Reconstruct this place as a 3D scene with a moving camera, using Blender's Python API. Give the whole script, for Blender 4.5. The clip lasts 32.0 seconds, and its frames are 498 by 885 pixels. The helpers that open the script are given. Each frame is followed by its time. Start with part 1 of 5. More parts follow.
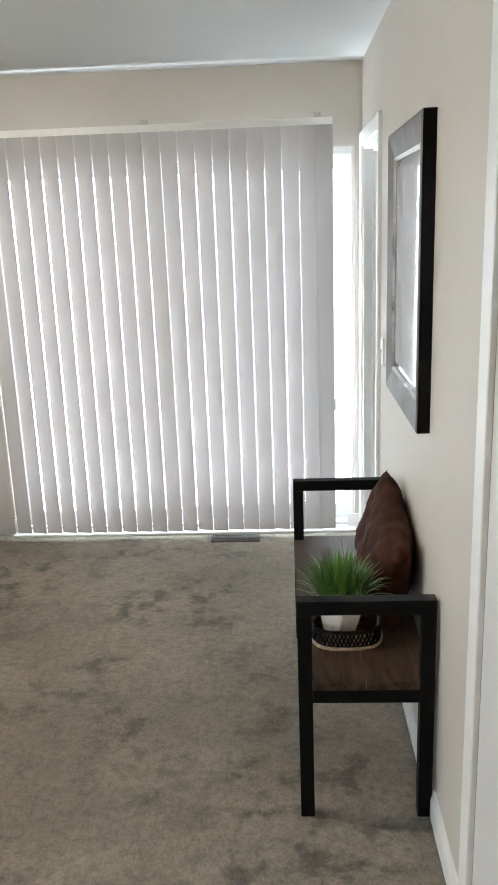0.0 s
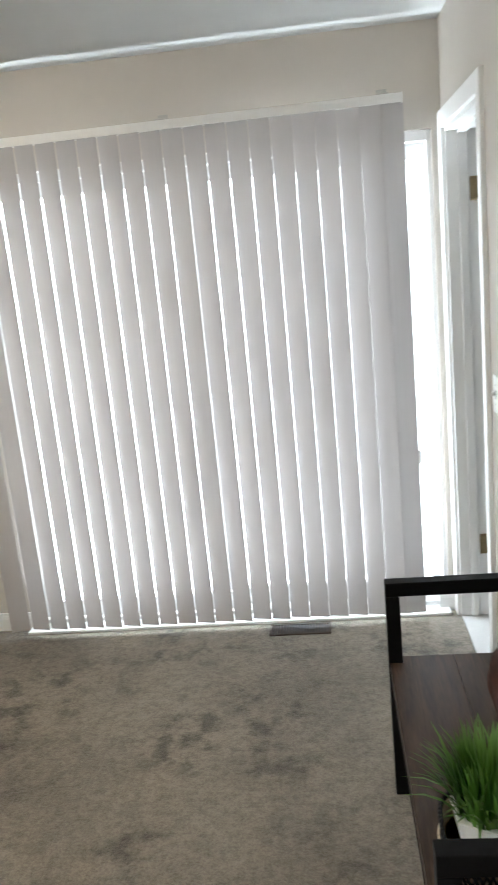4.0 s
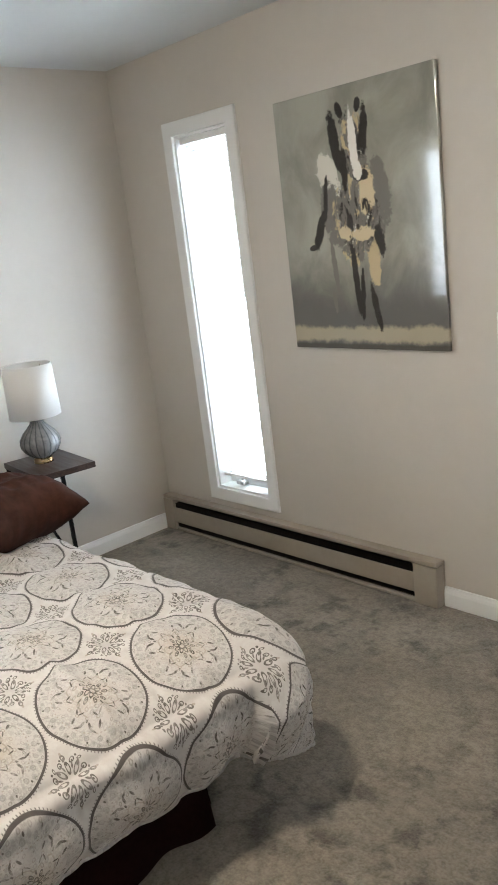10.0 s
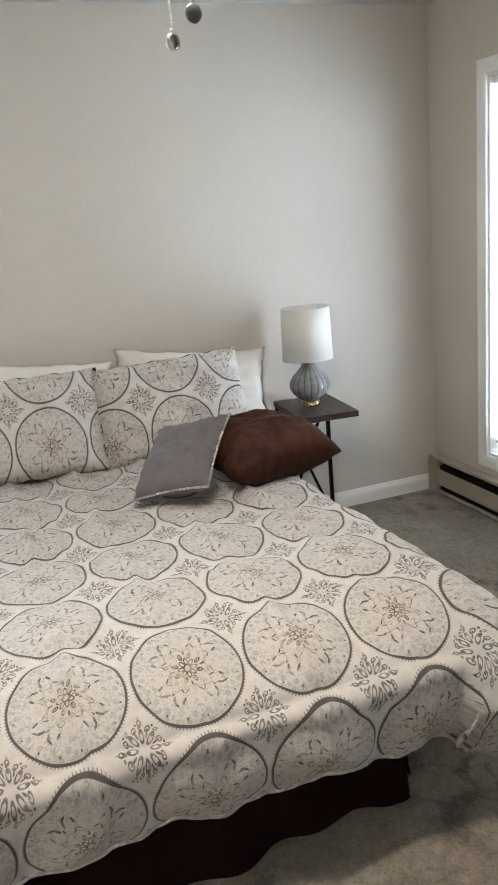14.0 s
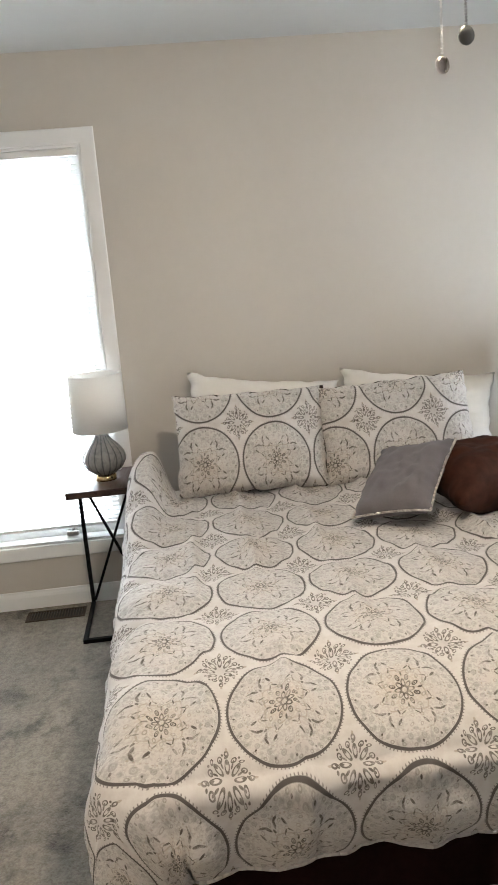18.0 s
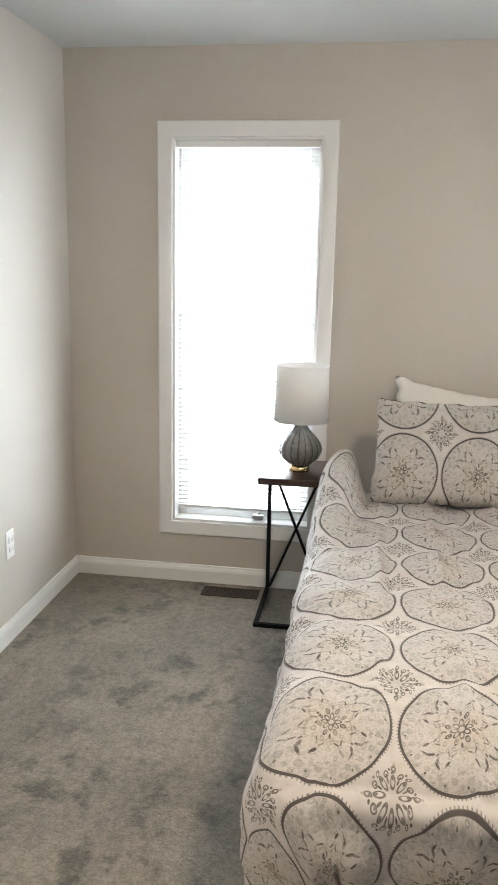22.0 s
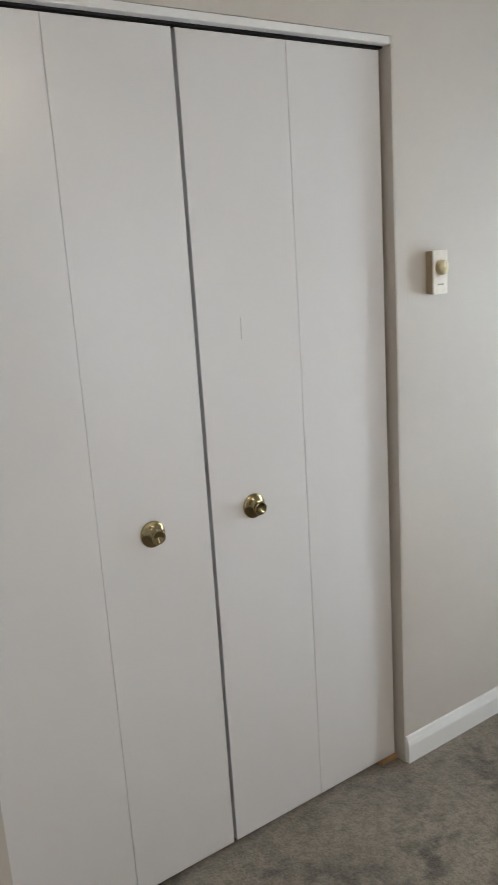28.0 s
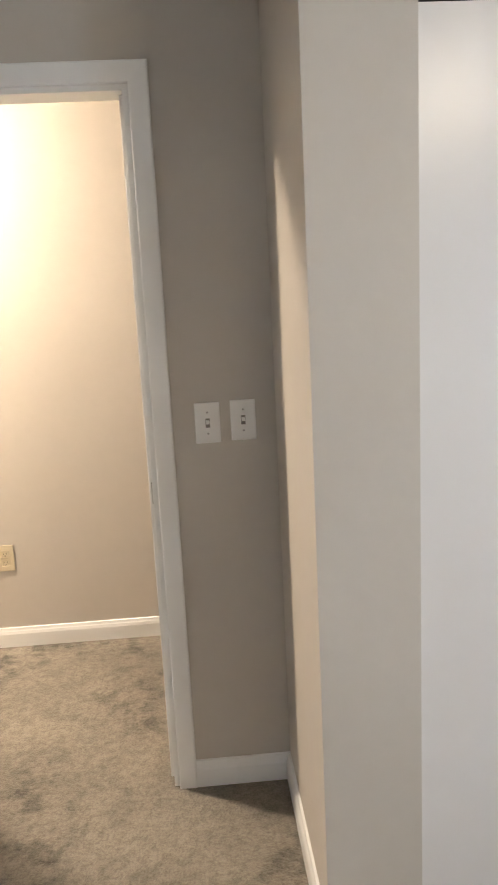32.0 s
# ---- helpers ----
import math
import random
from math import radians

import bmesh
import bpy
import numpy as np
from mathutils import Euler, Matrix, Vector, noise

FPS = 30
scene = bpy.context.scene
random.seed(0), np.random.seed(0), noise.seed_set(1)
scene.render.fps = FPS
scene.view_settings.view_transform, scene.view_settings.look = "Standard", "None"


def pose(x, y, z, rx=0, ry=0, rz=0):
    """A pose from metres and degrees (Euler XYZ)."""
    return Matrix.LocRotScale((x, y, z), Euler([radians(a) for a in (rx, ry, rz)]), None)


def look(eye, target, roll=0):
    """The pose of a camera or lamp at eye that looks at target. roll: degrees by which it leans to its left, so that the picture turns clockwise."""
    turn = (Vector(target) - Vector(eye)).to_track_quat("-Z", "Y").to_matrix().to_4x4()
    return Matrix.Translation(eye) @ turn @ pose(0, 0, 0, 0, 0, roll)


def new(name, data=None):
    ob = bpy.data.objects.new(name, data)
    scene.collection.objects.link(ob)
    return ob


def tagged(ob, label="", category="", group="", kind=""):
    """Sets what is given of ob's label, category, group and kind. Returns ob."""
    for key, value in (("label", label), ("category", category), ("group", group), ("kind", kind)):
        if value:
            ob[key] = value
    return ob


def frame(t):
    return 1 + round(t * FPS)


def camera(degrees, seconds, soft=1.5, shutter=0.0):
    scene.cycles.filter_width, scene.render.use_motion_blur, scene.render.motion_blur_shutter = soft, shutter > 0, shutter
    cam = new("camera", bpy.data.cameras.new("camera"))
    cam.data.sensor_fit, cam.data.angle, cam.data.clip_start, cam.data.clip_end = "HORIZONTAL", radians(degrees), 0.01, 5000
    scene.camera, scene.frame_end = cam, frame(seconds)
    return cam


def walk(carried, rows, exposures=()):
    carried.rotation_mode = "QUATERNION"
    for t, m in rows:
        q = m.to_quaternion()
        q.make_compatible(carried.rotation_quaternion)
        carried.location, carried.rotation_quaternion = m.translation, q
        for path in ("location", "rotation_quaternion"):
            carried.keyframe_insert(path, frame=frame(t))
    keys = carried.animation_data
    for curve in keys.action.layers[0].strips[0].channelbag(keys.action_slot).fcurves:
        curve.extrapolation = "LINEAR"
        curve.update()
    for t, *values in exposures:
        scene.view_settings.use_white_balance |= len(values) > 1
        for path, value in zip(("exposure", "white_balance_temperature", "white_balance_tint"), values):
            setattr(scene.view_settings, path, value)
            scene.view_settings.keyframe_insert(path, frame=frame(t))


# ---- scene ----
LENS = 34.54
cam = camera(LENS, 32.0, 1.6, 0.35)
PATH = [
    (0, 3.9774, -0.3446, 1.6827, 74.687, 2.057, 2.472),
    (0.5, 3.9406, -0.2569, 1.6786, 75.392, 1.883, 0.046),
    (1, 3.8953, -0.1635, 1.6842, 75.563, 2.509, -2.961),
    (1.5, 3.9051, -0.0548, 1.6798, 75.732, 3.014, -2.380),
    (2, 3.9185, 0.0663, 1.6762, 75.577, 3.187, -0.939),
    (2.5, 3.8719, 0.1836, 1.6700, 75.928, 3.582, -1.547),
    (3, 3.8305, 0.2961, 1.6681, 75.701, 4.270, -3.120),
    (3.5, 3.8540, 0.4230, 1.6571, 76.631, 4.798, -1.019),
    (4, 3.8732, 0.5430, 1.6419, 76.543, 5.402, 4.972),
    (4.5, 3.8838, 0.6183, 1.6418, 76.403, 6.042, 9.926),
    (6.5, 3.8325, 0.9398, 1.5888, 77.508, 2.363, 25.556),
    (7, 3.8117, 0.9789, 1.5980, 76.974, 2.854, 30.791),
    (7.5, 3.7607, 1.0349, 1.5870, 76.538, 3.906, 31.687),
    (8, 3.7379, 1.1256, 1.5695, 76.345, 5.033, 33.021),
    (8.5, 3.7343, 1.2368, 1.5995, 75.942, 5.235, 38.075),
    (9, 3.7047, 1.2888, 1.5927, 75.748, 5.505, 43.012),
    (9.5, 3.6542, 1.3367, 1.5781, 75.227, 6.250, 44.971),
    (10, 3.6053, 1.3878, 1.5764, 75.209, 6.737, 46.741),
    (10.5, 3.6195, 1.4894, 1.5670, 75.372, 6.194, 52.060),
    (11, 3.5926, 1.5249, 1.5562, 75.018, 5.801, 56.810),
    (11.5, 3.6080, 1.5549, 1.5480, 74.982, 5.707, 60.691),
    (12, 3.5978, 1.5533, 1.5453, 74.729, 5.358, 62.868),
    (12.5, 3.5934, 1.5545, 1.5442, 74.615, 5.478, 64.669),
    (13, 3.5982, 1.5537, 1.5473, 74.511, 5.280, 66.121),
    (13.5, 3.6090, 1.5432, 1.5412, 74.417, 5.080, 67.171),
    (14, 3.6224, 1.5329, 1.5383, 74.150, 4.743, 68.847),
    (14.5, 3.6287, 1.5253, 1.5288, 74.168, 5.051, 71.703),
    (15, 3.6235, 1.5145, 1.5366, 74.223, 5.078, 74.090),
    (15.5, 3.6237, 1.5094, 1.5395, 74.924, 5.165, 75.997),
    (17.5, 3.6391, 1.4780, 1.5355, 76.870, 4.484, 82.467),
    (18, 3.6365, 1.4732, 1.5355, 76.997, 4.625, 84.251),
    (18.5, 3.6362, 1.4672, 1.5360, 77.191, 4.646, 85.866),
    (19, 3.6325, 1.4587, 1.5323, 77.358, 4.555, 87.689),
    (19.5, 3.6322, 1.4502, 1.5425, 77.167, 4.994, 90.391),
    (20, 3.6291, 1.4426, 1.5377, 77.670, 5.261, 93.527),
    (20.5, 3.6328, 1.4297, 1.5335, 77.892, 3.558, 94.619),
    (21, 3.6360, 1.4234, 1.5288, 77.834, 1.020, 95.275),
    (21.5, 3.6286, 1.4137, 1.5301, 77.509, -0.232, 96.686),
    (22, 3.6177, 1.4033, 1.5245, 77.438, -1.159, 98.791),
    (22.5, 3.6105, 1.3816, 1.5267, 77.310, -1.726, 101.396),
    (23, 3.6062, 1.3602, 1.5237, 77.413, -2.214, 104.195),
    (23.5, 3.6058, 1.3022, 1.5981, 75.966, -1.981, 105.593),
    (24, 3.6041, 1.2462, 1.5949, 75.609, -2.041, 107.760),
    (24.5, 3.5336, 1.2552, 1.5778, 74.739, -1.384, 108.289),
    (25, 3.4466, 1.2914, 1.5680, 73.823, -0.151, 111.464),
    (25.5, 3.3638, 1.4526, 1.5983, 73.496, 0.304, 119.851),
    (26, 3.3653, 1.5028, 1.5666, 74.444, 2.225, 127.635),
    (26.5, 3.3629, 1.5005, 1.5665, 74.702, 2.886, 131.323),
    (28.5, 3.3482, 1.5348, 1.5405, 77.052, 3.478, 148.524),
    (29, 3.3838, 1.5185, 1.5413, 77.459, 3.214, 151.493),
    (29.5, 3.3809, 1.5339, 1.5460, 77.814, 3.202, 156.056),
    (30, 3.3861, 1.5269, 1.5503, 77.741, 3.033, 160.810),
    (30.5, 3.3768, 1.5379, 1.5331, 78.241, 3.006, 166.316),
    (31, 3.4009, 1.5312, 1.5292, 78.040, 3.235, 169.304),
    (31.5, 3.4195, 1.5248, 1.5371, 77.844, 3.111, 172.441),
    (32, 3.4349, 1.5255, 1.5411, 77.920, 2.818, 175.562),
]
EXPOSURES = [(0, 0.11, 6210, 9), (3.0, -0.01, 6210, 9), (4.5, 0.04, 6210, 9), (7, 0.10, 6210, 10), (9, 0.12, 6110, 10), (13, 0.07, 6110, 10), (15.5, 0.03, 6210, 11), (17.5, 0.0, 6460, 12), (20, 0.03, 6510, 12), (23, 0.04, 6460, 12),
             (24.5, -0.30, 6410, 11), (26.5, -0.56, 6360, 11), (29, -0.52, 6210, 12), (30, -0.10, 6160, 12), (31, -0.17, 6210, 13), (32, -0.05, 6310, 13)]
walk(cam, [(t, pose(*row)) for t, *row in PATH], EXPOSURES)

# ---- world, sun and lamps in the openings ----
world = bpy.data.worlds.new("world")
scene.world = world
world.use_nodes = True
wn = world.node_tree.nodes
sky = wn.new("ShaderNodeTexSky")
sky.sky_type, sky.sun_disc = "NISHITA", False
sky.sun_elevation, sky.sun_rotation = radians(48), radians(150)
wn["Background"].inputs["Strength"].default_value = 0.15
world.node_tree.links.new(sky.outputs[0], wn["Background"].inputs[0])

sun_data = bpy.data.lights.new("sun", "SUN")
sun_data.energy, sun_data.angle, sun_data.color = 3.0, radians(0.6), (1.0, 0.95, 0.87)
sun = new("sun", sun_data)
sun.matrix_world = look((3, -8, 12), (2, 0, 0))


def sky_lamp(name, centre, inward, width, height, watts, colour=(0.86, 0.95, 1.0)):
    data = bpy.data.lights.new(name, "AREA")
    data.shape, data.size, data.size_y, data.energy, data.color = "RECTANGLE", width, height, watts, colour
    ob = new(name, data)
    ob.matrix_world = look(centre, Vector(centre) + Vector(inward))
    return ob


W, N, H = 4.372, 3.925, 2.430          # east wall, north wall, ceiling
AX, AY = 3.207, -0.684                 # alcove: closet return, door wall
HY = -1.772                            # far wall of the hall
T = 0.14                               # wall thickness
sky_lamp("daylight_sliding_door", (3.38, N + 0.80, 1.22), (0, -1, 0), 3.0, 2.9, 270)
# added upward lamp outside the door, stands in for daylight bounced off the ground
sky_lamp("daylight_off_patio", (3.48, N + 0.48, -0.22), (0, -0.25, 1), 1.5, 0.6, 180, (0.90, 0.97, 1.0))
sky_lamp("daylight_narrow_window", (0.75, N + 0.30, 1.19), (0, -1, 0), 2.0, 1.9, 300, (0.80, 0.92, 1.0))
sky_lamp("daylight_west_window", (-0.30, 1.20, 1.19), (1, 0, 0), 2.3, 1.9, 235, (0.84, 0.94, 1.0))

# ---- materials ----


class Nodes:
    """A material's node tree with short calls for arithmetic."""

    def __init__(self, name):
        self.mat = bpy.data.materials.new(name)
        self.mat.use_nodes = True
        self.tree = self.mat.node_tree
        self.bsdf = self.tree.nodes["Principled BSDF"]
        self.out = self.tree.nodes["Material Output"]

    def put(self, socket, value):
        if isinstance(value, bpy.types.NodeSocket):
            self.tree.links.new(value, socket)
        elif isinstance(value, (tuple, list)) and len(value) == 3 and socket.type == "RGBA":
            socket.default_value = (*value, 1)
        else:
            socket.default_value = value

    def m(self, op, a, b=0.0, c=0.0):
        n = self.tree.nodes.new("ShaderNodeMath")
        n.operation = op
        for i, v in enumerate((a, b, c)):
            self.put(n.inputs[i], v)
        return n.outputs[0]

    def step(self, value, low, high, a=0.0, b=1.0):
        n = self.tree.nodes.new("ShaderNodeMapRange")
        n.interpolation_type = "SMOOTHSTEP"
        for i, v in enumerate((value, low, high, a, b)):
            self.put(n.inputs[i], v)
        return n.outputs[0]

    def mix(self, fac, a, b):
        n = self.tree.nodes.new("ShaderNodeMix")
        n.data_type = "RGBA"
        self.put(n.inputs[0], fac)
        self.put(n.inputs[6], a)
        self.put(n.inputs[7], b)
        return n.outputs[2]

    def coord(self, kind="Object"):
        return self.tree.nodes.new("ShaderNodeTexCoord").outputs[kind]

    def world_place(self):
        return self.tree.nodes.new("ShaderNodeNewGeometry").outputs["Position"]

    def xyz(self, vector):
        n = self.tree.nodes.new("ShaderNodeSeparateXYZ")
        self.put(n.inputs[0], vector)
        return n.outputs

    def vec(self, x, y, z):
        n = self.tree.nodes.new("ShaderNodeCombineXYZ")
        for i, v in enumerate((x, y, z)):
            self.put(n.inputs[i], v)
        return n.outputs[0]

    def noise(self, vector, scale, detail=3.0, rough=0.55, distortion=0.0):
        n = self.tree.nodes.new("ShaderNodeTexNoise")
        self.put(n.inputs["Vector"], vector)
        n.inputs["Scale"].default_value, n.inputs["Detail"].default_value = scale, detail
        n.inputs["Roughness"].default_value, n.inputs["Distortion"].default_value = rough, distortion
        return n.outputs["Fac"]

    def voronoi(self, vector, scale, out="Distance"):
        n = self.tree.nodes.new("ShaderNodeTexVoronoi")
        self.put(n.inputs["Vector"], vector)
        n.inputs["Scale"].default_value = scale
        return n.outputs[out]

    def island(self):
        return self.tree.nodes.new("ShaderNodeObjectInfo").outputs["Random"]

    def bump(self, height, strength=0.3, distance=0.002, normal=None):
        n = self.tree.nodes.new("ShaderNodeBump")
        n.inputs["Strength"].default_value, n.inputs["Distance"].default_value = strength, distance
        self.put(n.inputs["Height"], height)
        if normal is not None:
            self.put(n.inputs["Normal"], normal)
        self.put(self.bsdf.inputs["Normal"], n.outputs[0])
        return n.outputs[0]

    def set(self, **kw):
        for key, value in kw.items():
            self.put(self.bsdf.inputs[key.replace("_", " ").title().replace("Ior", "IOR")], value)
        return self.mat


def paint(name, colour, rough=0.6, mottle=0.04, peel=0.25, scale=1.0, gloss_vary=0.06):
    n = Nodes(name)
    p = n.world_place()
    big = n.noise(p, 1.3 * scale, 3)
    fine = n.noise(p, 190, 2)
    mid = n.noise(p, 22 * scale, 3)
    dark = tuple(c * (1 - mottle * 2) for c in colour)
    light = tuple(min(1, c * (1 + mottle)) for c in colour)
    col = n.mix(n.step(n.m("ADD", n.m("MULTIPLY", big, 0.7), n.m("MULTIPLY", mid, 0.3)), 0.3, 0.7), dark, light)
    n.bump(n.m("ADD", fine, n.m("MULTIPLY", mid, 0.6)), peel, 0.0015)
    return n.set(base_color=col, roughness=n.step(mid, 0.2, 0.8, rough - gloss_vary, rough + gloss_vary))


def plain(name, colour, rough=0.5, metallic=0.0, grain=60.0, vary=0.08, relief=0.15):
    n = Nodes(name)
    p = n.coord("Object")
    a, b = n.noise(p, grain, 3), n.noise(p, grain * 0.12, 2)
    f = n.m("ADD", n.m("MULTIPLY", a, 0.5), n.m("MULTIPLY", b, 0.5))
    col = n.mix(n.step(f, 0.3, 0.7), tuple(c * (1 - vary) for c in colour), tuple(min(1, c * (1 + vary)) for c in colour))
    n.bump(a, relief, 0.001)
    return n.set(base_color=col, roughness=n.step(b, 0.3, 0.7, max(0.02, rough - 0.07), min(1, rough + 0.07)), metallic=metallic)


def carpet_material():
    n = Nodes("carpet_pile")
    p = n.world_place()
    warp = n.noise(p, 3.0, 2)
    x, y, z = n.xyz(p)[0:3]
    q = n.vec(n.m("ADD", x, n.m("MULTIPLY", warp, 0.07)), n.m("ADD", y, n.m("MULTIPLY", warp, 0.06)), 0.0)
    # brushed areas, clusters of darker prints and fine pile
    prints = n.step(n.noise(q, 8.5, 5.0, 0.65), 0.46, 0.65)
    cluster = n.step(n.noise(q, 2.1, 2.0), 0.40, 0.60)
    tread = n.m("MULTIPLY", prints, n.m("ADD", 0.18, n.m("MULTIPLY", cluster, 0.82)))
    broad = n.noise(q, 1.7, 3, 0.6)
    patch = n.noise(q, 15.0, 4, 0.65)
    tuft = n.noise(p, 120, 3, 0.7)
    clump = n.noise(p, 38, 4, 0.65)
    base = n.mix(n.step(broad, 0.35, 0.65), (0.202, 0.174, 0.137), (0.292, 0.252, 0.200))
    base = n.mix(n.m("MULTIPLY", n.step(patch, 0.46, 0.68), 0.32), base, (0.105, 0.096, 0.080))
    base = n.mix(n.m("MULTIPLY", tread, 0.86), base, (0.060, 0.050, 0.039))
    speck = n.m("ADD", n.m("MULTIPLY", tuft, 0.5), n.m("MULTIPLY", clump, 0.5))
    col = n.mix(n.step(speck, 0.34, 0.62), n.mix(0.40, base, (0.03, 0.027, 0.022)), n.mix(0.10, base, (0.5, 0.48, 0.44)))
    n.bump(n.m("ADD", n.m("MULTIPLY", tuft, 1.0), n.m("MULTIPLY", clump, 1.4)), 0.50, 0.013)
    return n.set(base_color=col, roughness=0.95, sheen_weight=0.15, sheen_roughness=0.6)


def wood_material(name, dark, light, along="y", scale=1.0):
    n = Nodes(name)
    p = n.coord("Object")
    x, y, z = n.xyz(p)[0:3]
    r = n.m("MULTIPLY", n.island(), 7.0)
    if along == "y":
        q = n.vec(n.m("ADD", n.m("MULTIPLY", x, 14 * scale), r), n.m("MULTIPLY", y, 1.3 * scale), n.m("MULTIPLY", z, 14 * scale))
    else:
        q = n.vec(n.m("MULTIPLY", x, 1.3 * scale), n.m("ADD", n.m("MULTIPLY", y, 14 * scale), r), n.m("MULTIPLY", z, 14 * scale))
    g = n.noise(q, 2.2, 6, 0.62, 0.9)
    fine = n.noise(q, 11, 4, 0.6)
    col = n.mix(n.step(n.m("ADD", n.m("MULTIPLY", g, 0.7), n.m("MULTIPLY", fine, 0.3)), 0.34, 0.66), dark, light)
    n.bump(fine, 0.25, 0.001)
    return n.set(base_color=col, roughness=n.step(g, 0.3, 0.7, 0.3, 0.45))


def damask_material(name):
    """White cotton printed with scalloped round medallions and small flowers between them; UV in metres."""
    n = Nodes(name)
    uv = n.xyz(n.coord("UV"))
    u, v = n.m("DIVIDE", uv[0], CELL_U), n.m("DIVIDE", uv[1], CELL_V)
    turn = 2 * math.pi

    def cell(shift):
        a = n.m("SUBTRACT", n.m("FRACT", n.m("ADD", u, 10 + shift)), 0.5)
        b = n.m("SUBTRACT", n.m("FRACT", n.m("ADD", v, 10 + shift)), 0.5)
        r = n.m("MULTIPLY", n.m("SQRT", n.m("ADD", n.m("MULTIPLY", a, a), n.m("MULTIPLY", b, b))), 2.0)
        return r, n.m("ARCTAN2", b, a)

    def band(r, centre, half, soft=0.012):
        d = n.m("ABSOLUTE", n.m("SUBTRACT", r, centre))
        return n.step(d, half, half + soft, 1.0, 0.0)

    def fold(th, k, shift=0.0):
        """The angle from the middle of the nearest of k equal sectors."""
        f = n.m("FRACT", n.m("ADD", n.m("MULTIPLY", th, k / turn), 10.5 + shift))
        return n.m("MULTIPLY", n.m("SUBTRACT", f, 0.5), turn / k)

    def petal(r, th, k, shift, r0, long, wide, lean=0.0, off=0.0):
        """0 in the middle of one of k petals, 1 at its rim."""
        x = n.m("DIVIDE", n.m("SUBTRACT", r, r0), long)
        ph = fold(th, k, shift)
        if off:
            ph = n.m("SUBTRACT", n.m("ABSOLUTE", ph), off)
        arc = n.m("SUBTRACT", n.m("MULTIPLY", ph, r), n.m("MULTIPLY", n.m("SUBTRACT", r, r0), lean))
        y = n.m("DIVIDE", arc, wide)
        return n.m("SQRT", n.m("ADD", n.m("MULTIPLY", x, x), n.m("MULTIPLY", y, y)))

    def fill(e, soft=0.25):
        return n.step(e, 1.0 - soft, 1.0 + soft, 1.0, 0.0)

    def rim(e, half=0.17, soft=0.17):
        return band(e, 0.85, half, soft)

    def both(*fs):
        out = fs[0]
        for f in fs[1:]:
            out = n.m("MAXIMUM", out, f)
        return out

    r, th = cell(0.5)
    r2, th2 = cell(0.0)
    r2 = n.m("MULTIPLY", r2, 1.06)
    p = n.vec(u, v, 0.0)
    blot = n.noise(p, 9.0, 4, 0.65)
    smudge = n.noise(p, 46.0, 3, 0.65)
    wear = n.step(n.noise(p, 13.0, 4, 0.7), 0.30, 0.62)

    fringe = n.m("MULTIPLY", n.m("MULTIPLY", n.step(n.m("COSINE", n.m("MULTIPLY", th, 104.0)), 0.15, 0.75), 0.72), n.m("MULTIPLY", n.step(r, 0.93, 0.94), n.step(r, 0.970, 0.986, 1.0, 0.0)))
    ring = n.m("MAXIMUM", fringe, n.m("MULTIPLY", n.step(r, 0.910, 0.920), n.step(r, 0.950, 0.962, 1.0, 0.0)))
    # the medallion: a curled flower, a pale star, pairs of ticks and a band of soft leaves
    core = both(rim(petal(r, th, 8, 0.0, 0.105, 0.060, 0.034)), rim(petal(r, th, 8, 0.5, 0.205, 0.050, 0.030), 0.2), fill(petal(r, th, 8, 0.5, 0.20, 0.016, 0.012)),
                fill(petal(r, th, 4, 0.0, 0.255, 0.040, 0.016)))
    ticks = both(fill(petal(r, th, 4, 0.5, 0.575, 0.060, 0.023, 0.35, 0.115)), fill(petal(r, th, 4, 0.5, 0.565, 0.058, 0.021, -0.25, 0.40)), fill(petal(r, th, 4, 0.5, 0.640, 0.040, 0.030, 1.2, 0.20)), fill(petal(r, th, 8, 0.5, 0.40, 0.040, 0.016, -0.8, 0.10)),
                 fill(petal(r, th, 4, 0.5, 0.50, 0.030, 0.018)), fill(petal(r, th, 16, 0.25, 0.845, 0.020, 0.016)))
    scrolls = both(rim(petal(r, th, 22, 0.25, 0.600, 0.030, 0.026, 0.5), 0.18, 0.18), rim(petal(r, th, 12, 0.25, 0.31, 0.034, 0.030, -0.4), 0.20, 0.18),
                   fill(petal(r, th, 30, 0.5, 0.735, 0.010, 0.014), 0.3), rim(petal(r, th, 30, 0.25, 0.885, 0.022, 0.028), 0.24, 0.2))
    star = band(n.m("ADD", r, n.m("MULTIPLY", n.m("ABSOLUTE", fold(th, 4, 0.5)), 0.20)), 0.44, 0.007, 0.012)
    hoops = both(n.m("MULTIPLY", band(r, 0.685, 0.006, 0.010), n.step(n.m("COSINE", n.m("MULTIPLY", th, 64.0)), -0.2, 0.4)), rim(petal(r, th, 16, 0.0, 0.455, 0.030, 0.032), 0.16, 0.16))
    leaves = both(rim(petal(r, th, 22, 0.0, 0.775, 0.042, 0.040), 0.20, 0.2), fill(petal(r, th, 22, 0.5, 0.835, 0.034, 0.030), 0.4), fill(petal(r, th, 22, 0.0, 0.775, 0.020, 0.018), 0.4),
                  fill(petal(r, th, 10, 0.5, 0.655, 0.022, 0.050), 0.4), n.m("MULTIPLY", rim(petal(r, th, 10, 0.5, 0.36, 0.035, 0.035), 0.16, 0.2), 0.8))
    inside = n.step(r, 0.90, 0.93, 1.0, 0.0)
    mott = n.step(n.m("ADD", n.m("MULTIPLY", blot, 0.5), n.m("MULTIPLY", smudge, 0.5)), 0.44, 0.60)
